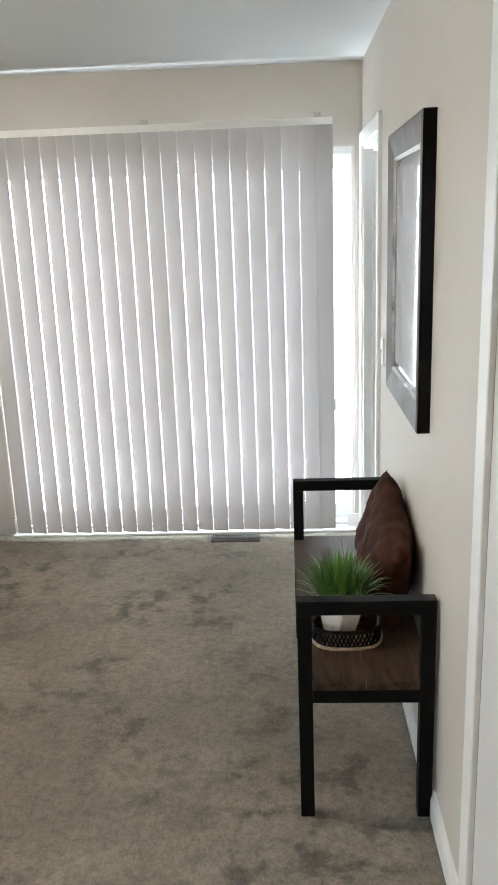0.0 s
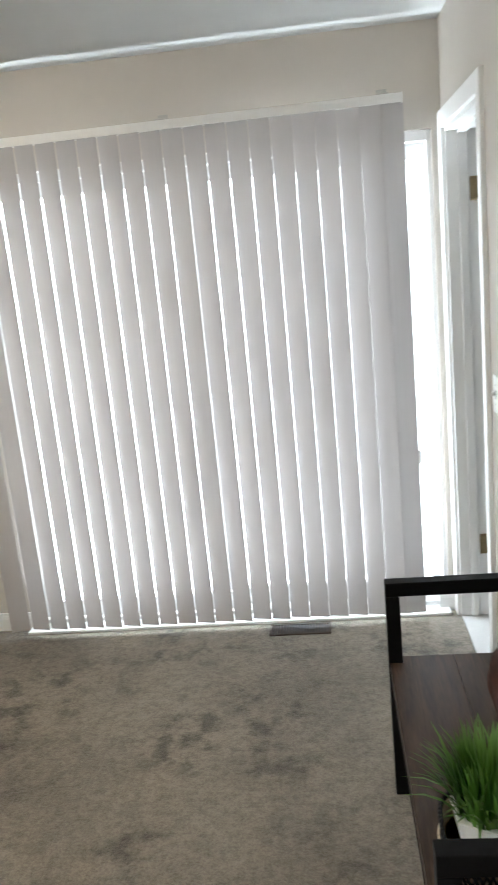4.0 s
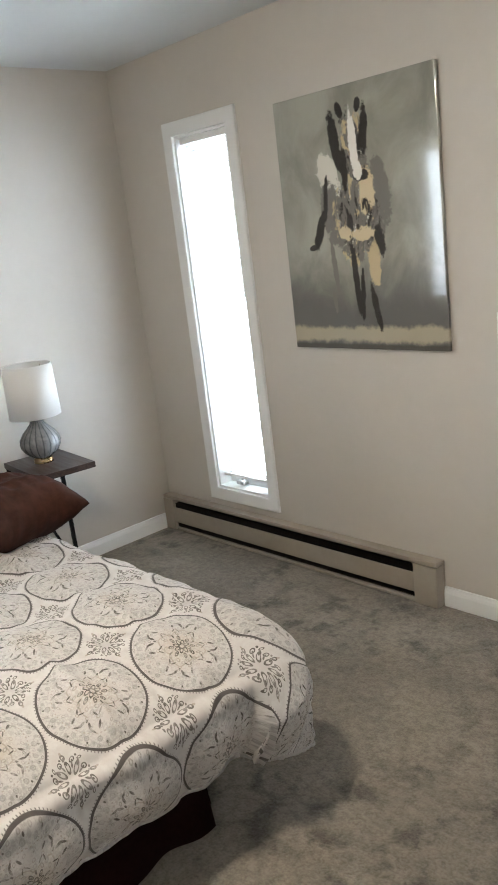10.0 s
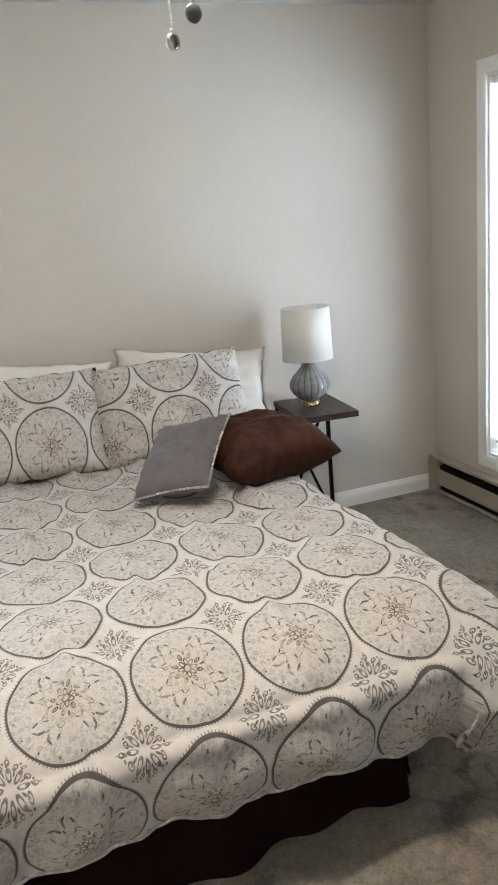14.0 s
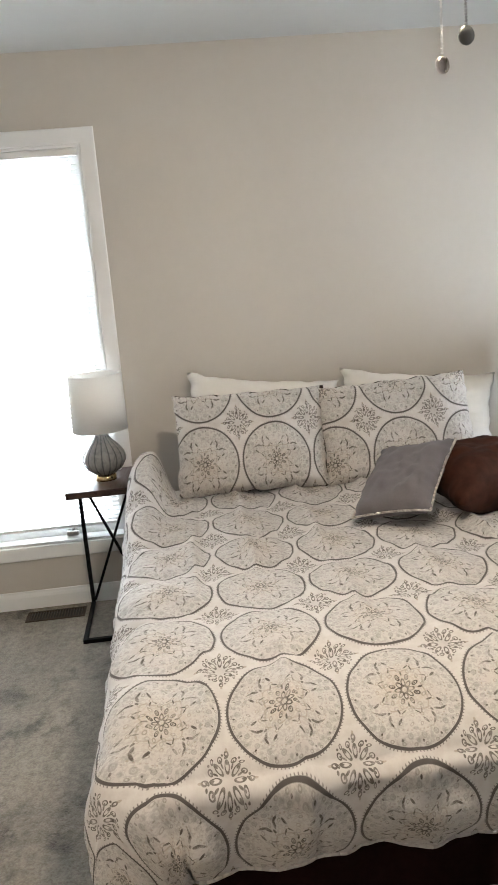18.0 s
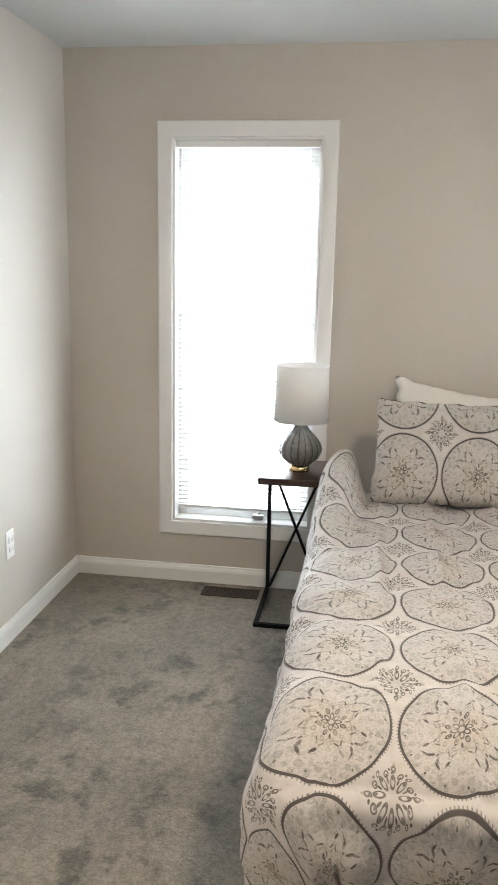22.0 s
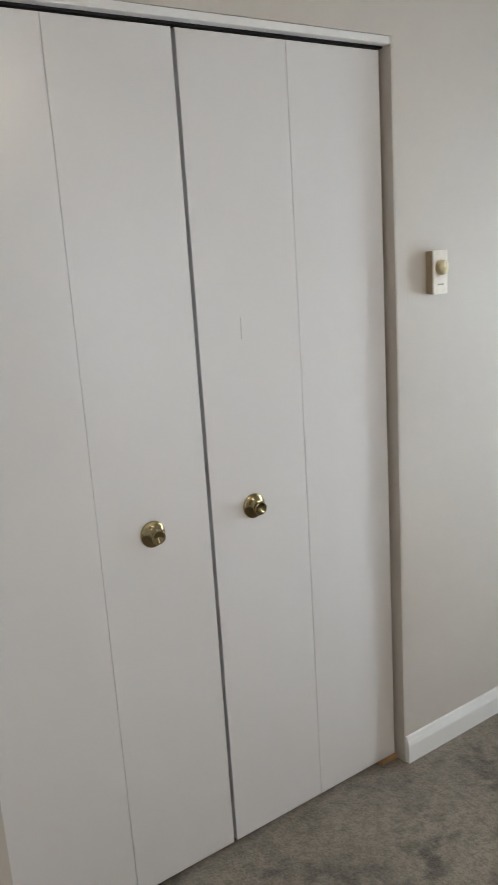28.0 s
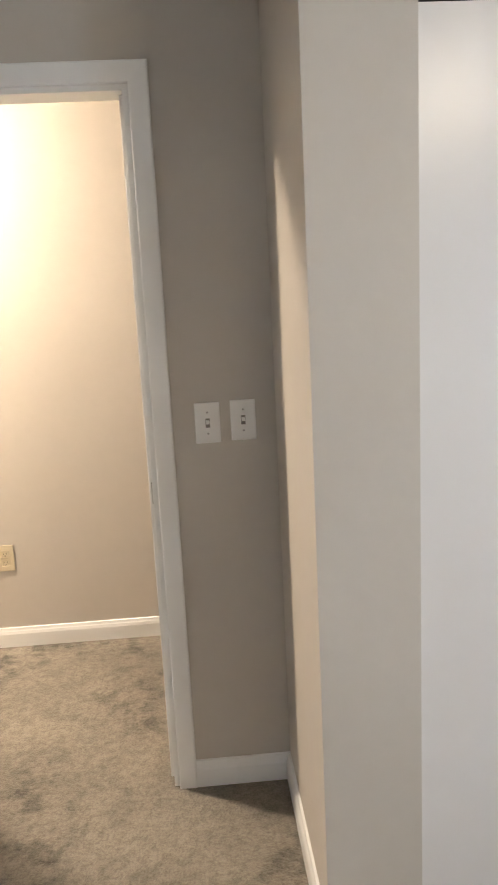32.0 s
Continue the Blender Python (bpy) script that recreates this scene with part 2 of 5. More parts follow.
    wash = n.m("MULTIPLY", inside, n.m("ADD", 0.05, n.m("MULTIPLY", mott, n.step(r, 0.25, 0.80, 0.40, 0.66))))
    worn = n.m("ADD", 0.30, n.m("MULTIPLY", wear, 0.70))
    # the flower in the gap: eight loops, curls between them and four buds
    loops = both(rim(petal(r2, th2, 8, 0.0, 0.200, 0.100, 0.040), 0.15, 0.13), fill(petal(r2, th2, 8, 0.0, 0.255, 0.036, 0.018)))
    curls = both(rim(petal(r2, th2, 8, 0.5, 0.300, 0.046, 0.040, 0.3), 0.17, 0.14), rim(petal(r2, th2, 8, 0.0, 0.345, 0.036, 0.026, 0.6), 0.20, 0.15), fill(petal(r2, th2, 8, 0.5, 0.285, 0.018, 0.014)),
                 fill(petal(r2, th2, 8, 0.5, 0.215, 0.046, 0.014)), rim(petal(r2, th2, 4, 0.0, 0.385, 0.050, 0.034), 0.24),
                 fill(petal(r2, th2, 8, 0.25, 0.365, 0.020, 0.020)))
    buds = both(fill(petal(r2, th2, 4, 0.0, 0.455, 0.040, 0.020)), fill(petal(r2, th2, 4, 0.5, 0.46, 0.022, 0.018)))
    heart = n.m("MULTIPLY", n.step(r2, 0.05, 0.24, 1.0, 0.0), 0.34)
    outside = n.step(r, 0.985, 1.01)
    cloth = n.mix(n.step(blot, 0.35, 0.65), (0.525, 0.497, 0.483), (0.580, 0.560, 0.546))
    tan = n.mix(n.m("MULTIPLY", n.step(r, 0.62, 0.10), n.m("MULTIPLY", n.step(smudge, 0.34, 0.56), 0.55)), cloth, (0.50, 0.41, 0.31))
    c = n.mix(wash, tan, (0.330, 0.318, 0.304))
    c = n.mix(n.m("MULTIPLY", n.m("MULTIPLY", leaves, inside), n.m("MULTIPLY", worn, 0.66)), c, (0.27, 0.26, 0.25))
    c = n.mix(n.m("MULTIPLY", both(hoops, star), n.m("MULTIPLY", worn, 0.65)), c, (0.30, 0.26, 0.22))
    c = n.mix(n.m("MULTIPLY", n.m("MULTIPLY", scrolls, inside), n.m("MULTIPLY", worn, 0.52)), c, (0.17, 0.15, 0.13))
    c = n.mix(n.m("MULTIPLY", both(core, ticks), n.m("MULTIPLY", worn, 1.0)), c, (0.085, 0.072, 0.062))
    c = n.mix(n.m("MULTIPLY", heart, outside), c, (0.36, 0.345, 0.345))
    c = n.mix(n.m("MULTIPLY", n.m("MULTIPLY", both(loops, curls), outside), n.m("ADD", 0.58, n.m("MULTIPLY", wear, 0.36))), c, (0.085, 0.070, 0.060))
    c = n.mix(n.m("MULTIPLY", n.m("MULTIPLY", buds, outside), 0.6), c, (0.26, 0.22, 0.17))
    c = n.mix(n.m("MULTIPLY", ring, 0.96), c, (0.062, 0.053, 0.050))
    flat = n.vec(uv[0], uv[1], 0.0)
    weave = n.noise(flat, 900, 2)
    wrinkle = n.noise(flat, 14, 4, 0.6, 0.6)
    n.bump(n.m("ADD", n.m("MULTIPLY", weave, 0.06), wrinkle), 0.42, 0.010)
    return n.set(base_color=c, roughness=0.85, sheen_weight=0.12)


CELL_U, CELL_V = 0.274, 0.297           # pitch of the printed medallions


def vane_material(name, colour):
    """Matt vinyl that lets some daylight through."""
    n = Nodes(name)
    p = n.coord("Object")
    x, y, z = n.xyz(p)[0:3]
    g = n.noise(n.vec(n.m("MULTIPLY", x, 60), n.m("MULTIPLY", y, 60), n.m("MULTIPLY", z, 0.4)), 3.0, 3)
    col = n.mix(n.step(g, 0.3, 0.7), tuple(c * 0.965 for c in colour), colour)
    n.set(base_color=col, roughness=0.55)
    tr = n.tree.nodes.new("ShaderNodeBsdfTranslucent")
    n.put(tr.inputs["Color"], tuple(c * 0.95 for c in colour))
    mixer = n.tree.nodes.new("ShaderNodeMixShader")
    mixer.inputs[0].default_value = VANE_THROUGH
    n.tree.links.new(n.bsdf.outputs[0], mixer.inputs[1])
    n.tree.links.new(tr.outputs[0], mixer.inputs[2])
    n.tree.links.new(mixer.outputs[0], n.out.inputs["Surface"])
    return n.mat


VANE_THROUGH = 0.030


def shade_material(name, colour, share):
    n = Nodes(name)
    p = n.coord("Object")
    col = n.mix(n.step(n.noise(p, 220, 2), 0.3, 0.7), tuple(c * 0.96 for c in colour), colour)
    n.bump(n.noise(p, 500, 2), 0.15, 0.001)
    n.set(base_color=col, roughness=0.8)
    tr = n.tree.nodes.new("ShaderNodeBsdfTranslucent")
    n.put(tr.inputs["Color"], colour)
    mixer = n.tree.nodes.new("ShaderNodeMixShader")
    mixer.inputs[0].default_value = share
    n.tree.links.new(n.bsdf.outputs[0], mixer.inputs[1])
    n.tree.links.new(tr.outputs[0], mixer.inputs[2])
    n.tree.links.new(mixer.outputs[0], n.out.inputs["Surface"])
    return n.mat


def glass_material(name, tint=(1, 1, 1), rough=0.0):
    n = Nodes(name)
    return n.set(base_color=tint, roughness=rough, transmission_weight=1.0, ior=1.45)


def glow_material(name, colour, strength):
    n = Nodes(name)
    return n.set(base_color=colour, emission_color=colour, emission_strength=strength)


WALL = paint("wall_paint_greige", (0.55, 0.510, 0.460), 0.55, 0.02, 0.2)
CEIL = paint("ceiling_white", (0.635, 0.645, 0.64), 0.85, 0.02, 0.35)
TRIM = paint("trim_white_gloss", (0.80, 0.80, 0.79), 0.36, 0.006, 0.02, 1.2, 0.02)
DOOR = paint("door_white_satin", (0.72, 0.705, 0.702), 0.29, 0.006, 0.03, 0.6, 0.010)
CARPET = carpet_material()
WALNUT = wood_material("walnut_boards", (0.026, 0.016, 0.011), (0.088, 0.056, 0.038), "y")
TABLE_WOOD = wood_material("dark_table_wood", (0.022, 0.012, 0.010), (0.060, 0.034, 0.026), "x", 1.4)
BLACK_STEEL = plain("black_powder_coat", (0.0045, 0.0045, 0.005), 0.6, 0.0, 120, 0.2, 0.1)
DAMASK = damask_material("printed_cotton")
WHITE_COTTON = plain("white_cotton", (0.70, 0.675, 0.635), 0.9, 0, 40, 0.03, 0.4)
BROWN_VELVET = plain("brown_suede", (0.046, 0.016, 0.010), 0.8, 0, 26, 0.45, 0.5)
GREY_COTTON = plain("grey_cotton", (0.125, 0.115, 0.124), 0.9, 0, 160, 0.06, 0.3)
SKIRT = plain("dark_brown_skirt", (0.0125, 0.0052, 0.0052), 0.95, 0, 60, 0.2, 0.3)
BRASS = plain("aged_brass", (0.40, 0.30, 0.165), 0.25, 1.0, 30, 0.2, 0.05)
BRIGHT_BRASS = plain("bright_knob_brass", (0.36, 0.29, 0.16), 0.12, 1.0, 20, 0.06, 0.02)
IVORY = plain("ivory_plastic", (0.66, 0.58, 0.42), 0.4, 0, 40, 0.03, 0.05)
WHITE_PLASTIC = plain("white_plastic", (0.82, 0.815, 0.80), 0.35, 0, 30, 0.02, 0.04)
HEATER_PAINT = plain("beige_heater_enamel", (0.33, 0.29, 0.24), 0.4, 0, 25, 0.06, 0.08)
# dark track metal; for slots, fins and register, shade put into the colour
DARK_GAP = plain("track_and_gap_shade", (0.012, 0.009, 0.008), 0.6, 0.3, 200, 0.3, 0.2)
VANE = vane_material("vane_vinyl", (0.47, 0.448, 0.442))
SLAT = vane_material("slat_white", (0.80, 0.80, 0.80))
SHADE = shade_material("shade_linen", (0.88, 0.865, 0.84), 0.3)
VENT_METAL = plain("brown_vent_metal", (0.045, 0.031, 0.022), 0.5, 0.0, 60, 0.2, 0.1)
MIRROR = plain("silvered_mirror", (0.86, 0.88, 0.88), 0.02, 1.0, 4, 0.01, 0.0)
PEWTER = plain("pewter_frame", (0.105, 0.094, 0.088), 0.42, 0.25, 40, 0.2, 0.1)
SILVER = plain("antique_silver_lip", (0.40, 0.37, 0.35), 0.3, 0.8, 60, 0.25, 0.15)
CERAMIC = plain("white_ceramic", (0.82, 0.81, 0.79), 0.2, 0, 10, 0.02, 0.02)
GLASS = glass_material("window_glass")
BULB = glow_material("warm_bowl_glass", (1.0, 0.85, 0.64), 315.0)
HALL_BULB = glow_material("hall_bowl_glass", (1.0, 0.82, 0.60), 570.0)
ALUMINIUM = plain("white_sash", (0.76, 0.76, 0.75), 0.35, 0, 40, 0.03, 0.05)
RAW_WOOD = wood_material("raw_pine", (0.34, 0.20, 0.09), (0.55, 0.36, 0.18), "x", 1)
for matt, level in ((SKIRT, 0.03), (BLACK_STEEL, 0.12), (BROWN_VELVET, 0.15), (TABLE_WOOD, 0.35), (WALNUT, 0.15), (VENT_METAL, 0.2), (CARPET, 0.1)):
    matt.node_tree.nodes["Principled BSDF"].inputs["Specular IOR Level"].default_value = level
VINYL = paint("bathroom_vinyl", (0.72, 0.72, 0.71), 0.35, 0.03, 0.05, 4)
STEEL = plain("satin_steel", (0.45, 0.44, 0.42), 0.35, 1.0, 60, 0.1, 0.05)

# ---- mesh helpers ----


def part(name, bm, material, parent=None, label="", smooth=False):
    mesh = bpy.data.meshes.new(name)
    if smooth:
        for f in bm.faces:
            f.smooth = True
    bm.to_mesh(mesh)
    bm.free()
    mesh.materials.append(material)
    ob = new(name, mesh)
    ob.parent = parent
    if label:
        ob["label"] = label
    return ob


def same_part(name, mesh, parent, m):
    ob = new(name, mesh)
    ob.parent = parent
    ob.matrix_basis = m
    return ob


def thing(name, place, label, category, group="", kind="", turn=0.0):
    ob = new(name)
    ob.empty_display_size = 0.05
    ob.matrix_basis = pose(*place, 0, 0, turn)
    return tagged(ob, label, category, group, kind)


def add_box(bm, lo, hi):
    x0, y0, z0 = lo
    x1, y1, z1 = hi
    v = [bm.verts.new(p) for p in ((x0, y0, z0), (x1, y0, z0), (x1, y1, z0), (x0, y1, z0), (x0, y0, z1), (x1, y0, z1), (x1, y1, z1), (x0, y1, z1))]
    for q in ((3, 2, 1, 0), (4, 5, 6, 7), (0, 1, 5, 4), (1, 2, 6, 5), (2, 3, 7, 6), (3, 0, 4, 7)):
        bm.faces.new([v[i] for i in q])
    return v


def boxes(*pairs, bevel=0.0, segments=2):
    bm = bmesh.new()
    for lo, hi in pairs:
        add_box(bm, lo, hi)
    if bevel:
        bmesh.ops.bevel(bm, geom=bm.edges[:], offset=bevel, segments=segments, affect="EDGES", profile=0.5)
    return bm


def lathe(profile, seg=40, ribs=0, depth=0.0):
    """A turned body from (radius, height) rows; ribs: flutes round it."""
    bm = bmesh.new()
    rings = []
    for r, z in profile:
        ring = []
        for i in range(seg):
            a = 2 * math.pi * i / seg
            k = 1 - depth * (0.5 - 0.5 * abs(math.sin(ribs * a / 2))) if ribs else 1
            ring.append(bm.verts.new((r * k * math.cos(a), r * k * math.sin(a), z)))
        rings.append(ring)
    for a, b in zip(rings, rings[1:]):
        for i in range(seg):
            bm.faces.new((a[i], a[(i + 1) % seg], b[(i + 1) % seg], b[i]))
    if profile[0][0] > 1e-4:
        bm.faces.new(list(reversed(rings[0])))
    if profile[-1][0] > 1e-4:
        bm.faces.new(rings[-1])
    return bm


def rod(bm, a, b, r, seg=10):
    """A round bar from a to b."""
    a, b = Vector(a), Vector(b)
    q = (b - a).to_track_quat("Z", "Y")
    ends = []
    for c in (a, b):
        ends.append([bm.verts.new(c + q @ Vector((r * math.cos(2 * math.pi * i / seg), r * math.sin(2 * math.pi * i / seg), 0))) for i in range(seg)])
    for i in range(seg):
        bm.faces.new((ends[0][i], ends[0][(i + 1) % seg], ends[1][(i + 1) % seg], ends[1][i]))
    bm.faces.new(list(reversed(ends[0])))
    bm.faces.new(ends[1])
    return bm


def bar(bm, a, b, w):
    """A square bar of width w from a to b."""
    a, b = Vector(a), Vector(b)
    q = (b - a).to_track_quat("Z", "Y")
    ends = [[bm.verts.new(c + q @ Vector((x * w / 2, y * w / 2, 0))) for x, y in ((-1, -1), (1, -1), (1, 1), (-1, 1))] for c in (a, b)]
    for i in range(4):
        bm.faces.new((ends[0][i], ends[0][(i + 1) % 4], ends[1][(i + 1) % 4], ends[1][i]))
    bm.faces.new(list(reversed(ends[0])))
    bm.faces.new(ends[1])
    return bm


def sheet(nu, nv, place, uv=None):
    """A grid surface: place(i, j) for u and v from 0 to 1; uv in metres."""
    bm = bmesh.new()
    layer = bm.loops.layers.uv.new("UVMap") if uv else None
    vs = [[bm.verts.new(place(i / nu, j / nv)) for j in range(nv + 1)] for i in range(nu + 1)]
    for i in range(nu):
        for j in range(nv):
            f = bm.faces.new((vs[i][j], vs[i + 1][j], vs[i + 1][j + 1], vs[i][j + 1]))
            f.smooth = True
            if uv:
                for loop, (a, b) in zip(f.loops, ((i, j), (i + 1, j), (i + 1, j + 1), (i, j + 1))):
                    loop[layer].uv = uv(a / nu, b / nv)
    return bm


# ---- structure ----
def setting(name, bm, material, label, category):
    return tagged(part(name, bm, material), label, category, kind="structure")


# openings
NW = (0.463, 0.845, 0.300, 2.045)       # narrow window: x0, x1, z0, z1
SD = (2.39, 4.335, 0.0, 2.04)            # sliding door
WW = (0.494, 1.158, 0.305, 2.062)       # west window: y0, y1, z0, z1
BD = (3.140, 3.856, 0.0, 2.03)          # bathroom doorway: y0, y1, z0, z1
SE = (0.426, 1.188, 0.0, 2.03)          # closed door in the east wall
HD = (3.552, 4.300, 0.0, 2.025)         # hall doorway: x0, x1
CL = (1.800, 2.996, 0.0, 2.030)         # closet: x0, x1

setting("floor", boxes(((-0.02, -0.9, -0.12), (W + 0.002, N + 0.02, 0.0)), ((1.6, HY - 0.02, -0.12), (W + 2.3, -0.9, 0.0))), CARPET, "grey-beige cut-pile carpet with footprints and brushed patches", "carpet")
setting("ceiling", boxes(((-T, HY - T, H), (W + 2.4, N + T, H + 0.15))), CEIL, "flat white painted ceiling", "ceiling")
setting("wall_north", boxes(
    ((-T, N, -0.1), (NW[0], N + T, H)), ((NW[0], N, -0.1), (NW[1], N + T, NW[2])), ((NW[0], N, NW[3]), (NW[1], N + T, H)),
    ((NW[1], N, -0.1), (SD[0], N + T, H)), ((SD[0], N, SD[3]), (SD[1], N + T, H)), ((SD[0], N, -0.1), (SD[1], N + T, -0.001)),
    ((SD[1], N, -0.1), (W + T, N + T, H))), WALL, "greige painted wall with a narrow window and a sliding door", "wall")
setting("wall_west", boxes(
    ((-T, -0.9, -0.1), (0, WW[0], H)), ((-T, WW[0], -0.1), (0, WW[1], WW[2])), ((-T, WW[0], WW[3]), (0, WW[1], H)),
    ((-T, WW[1], -0.1), (0, N, H))), WALL, "greige painted wall with a tall window", "wall")
setting("wall_south", boxes(
    ((0, -T, -0.1), (CL[0], 0, H)), ((CL[0], -T, CL[3]), (CL[1], 0, H)), ((CL[1], -T, -0.1), (AX, 0, H)),
    ((AX - T, AY, -0.1), (AX, -T, H)), ((0, -0.80, -0.1), (AX - T, AY, H))), WALL, "greige painted wall with a closet opening", "wall")
setting("wall_alcove", boxes(
    ((AX - T, AY - 0.12, -0.1), (HD[0], AY, H)), ((HD[0], AY - 0.12, HD[3]), (HD[1], AY, H)), ((HD[1], AY - 0.12, -0.1), (W, AY, H))),
    WALL, "greige painted wall with the doorway to the hall", "wall")
setting("wall_east", boxes(
    ((W, AY - 0.12, -0.1), (W + T, SE[0], H)), ((W, SE[0], SE[3]), (W + T, SE[1], H)), ((W, SE[1], -0.1), (W + T, BD[0], H)),
    ((W, BD[0], BD[3]), (W + T, BD[1], H)), ((W, BD[1], -0.1), (W + T, N, H)), ((W + 0.075, SE[0], -0.1), (W + T, SE[1], SE[3]))),
    WALL, "greige painted wall with two doorways", "wall")
setting("wall_hall", boxes(((1.6, HY - T, -0.1), (W + 2.3, HY, H)), ((1.6, HY, -0.1), (1.74, AY - 0.12, H)), ((W + T, AY - 0.12, -0.1), (W + 2.3, AY - 0.02, H)), ((W + 2.2, HY, -0.1), (W + 2.3, AY - 0.12, H))), WALL, "greige hall wall lit by a warm lamp", "wall")
setting("wall_bathroom", boxes(((W + T, N, -0.1), (W + 2.0, N + T, H)), ((W + 1.9, 2.3, -0.1), (W + 2.0, N, H)), ((W + T, 2.2, -0.1), (W + 2.0, 2.3, H))),
        DOOR, "plain white bathroom wall beyond the doorway", "wall")
setting("floor_bathroom", boxes(((W + 0.004, BD[0], -0.1), (W + T, BD[1], 0.004)), ((W + T, 2.3, -0.1), (W + 1.9, N, 0.003))), VINYL, "white vinyl bathroom floor", "floor")


def baseboard(name, a, b, side):
    """A moulded skirting board along the floor from a to b; side: the way into the room."""
    a, b = Vector((*a, 0)), Vector((*b, 0))
    s = Vector((*side, 0))
    prof = ((0.0, 0.0), (0.014, 0.0), (0.014, 0.058), (0.011, 0.070), (0.009, 0.074), (0.0065, 0.084), (0.0, 0.086))
    bm = bmesh.new()
    ends = [[bm.verts.new(c + s * o + Vector((0, 0, z))) for o, z in prof] for c in (a, b)]
    for i in range(len(prof)):
        j = (i + 1) % len(prof)
        bm.faces.new((ends[0][i], ends[0][j], ends[1][j], ends[1][i]))
    bm.faces.new(ends[0])
    bm.faces.new(ends[1])
    bmesh.ops.recalc_face_normals(bm, faces=bm.faces)
    return setting(name, bm, TRIM, "white moulded baseboard", "baseboard")


baseboard("baseboard_west", (0, 0), (0, N), (1, 0))
baseboard("baseboard_south", (0.014, 0), (CL[0], 0), (0, 1))
baseboard("baseboard_closet_end", (CL[1], 0), (AX, 0), (0, 1))
baseboard("baseboard_return", (AX, 0), (AX, AY + 0.014), (1, 0))
baseboard("baseboard_alcove", (AX, AY), (3.50, AY), (0, 1))
baseboard("baseboard_north", (1.838, N), (2.40, N), (0, -1))
baseboard("baseboard_north_end", (4.29, N), (W, N), (0, -1))
baseboard("baseboard_east", (W, 1.253), (W, BD[0] - 0.064), (-1, 0))
baseboard("baseboard_east_end", (W, AY), (W, SE[0] - 0.065), (-1, 0))
baseboard("baseboard_hall", (1.74, HY), (W + 2.2, HY), (0, 1))


def casing_bar(bm, a, b, along, out, w=0.064, mitre=(1, 1)):
    """One moulded casing board; along: the way across the board from the opening outwards; out: into the room."""
    a, b, along, out = Vector(a), Vector(b), Vector(along), Vector(out)
    prof = ((0.0, 0.0), (0.0, 0.011), (0.003, 0.0135), (0.010, 0.0140), (0.056, 0.0165), (0.061, 0.0160), (0.064, 0.0130), (0.064, 0.0))
    k = w / 0.064
    ends = [[bm.verts.new(c + along * p * k * m + out * q + slant * p * k) for p, q in prof] for c, m, slant in
            ((a, 1, (a - b).normalized() * mitre[0]), (b, 1, (b - a).normalized() * mitre[1]))]
    for i in range(len(prof)):
        j = (i + 1) % len(prof)
        bm.faces.new((ends[0][i], ends[0][j], ends[1][j], ends[1][i]))
    bm.faces.new(ends[0])
    bm.faces.new(ends[1])


def casing(parent, corners, out, sill=False, w=0.064):
    """Mitred boards round an opening; corners: bottom a, top a, top b, bottom b."""
    a0, a1, b1, b0 = (Vector(c) for c in corners)
    ab = (b1 - a1).normalized()
    up = Vector((0, 0, 1))
    foot = 1 if sill else 0
    runs = [("casing_board", a0, a1, -ab, (foot, 1)), ("casing_board", a1, b1, up, (1, 1)), ("casing_board", b1, b0, ab, (1, foot))]
    if sill:
        runs.append(("casing_board", b0, a0, -up, (1, 1)))
    for name, p, q, along, mitre in runs:
        bm = bmesh.new()
        casing_bar(bm, p, q, along, out, w, mitre)
        bmesh.ops.recalc_face_normals(bm, faces=bm.faces)
        part(name, bm, TRIM, parent)


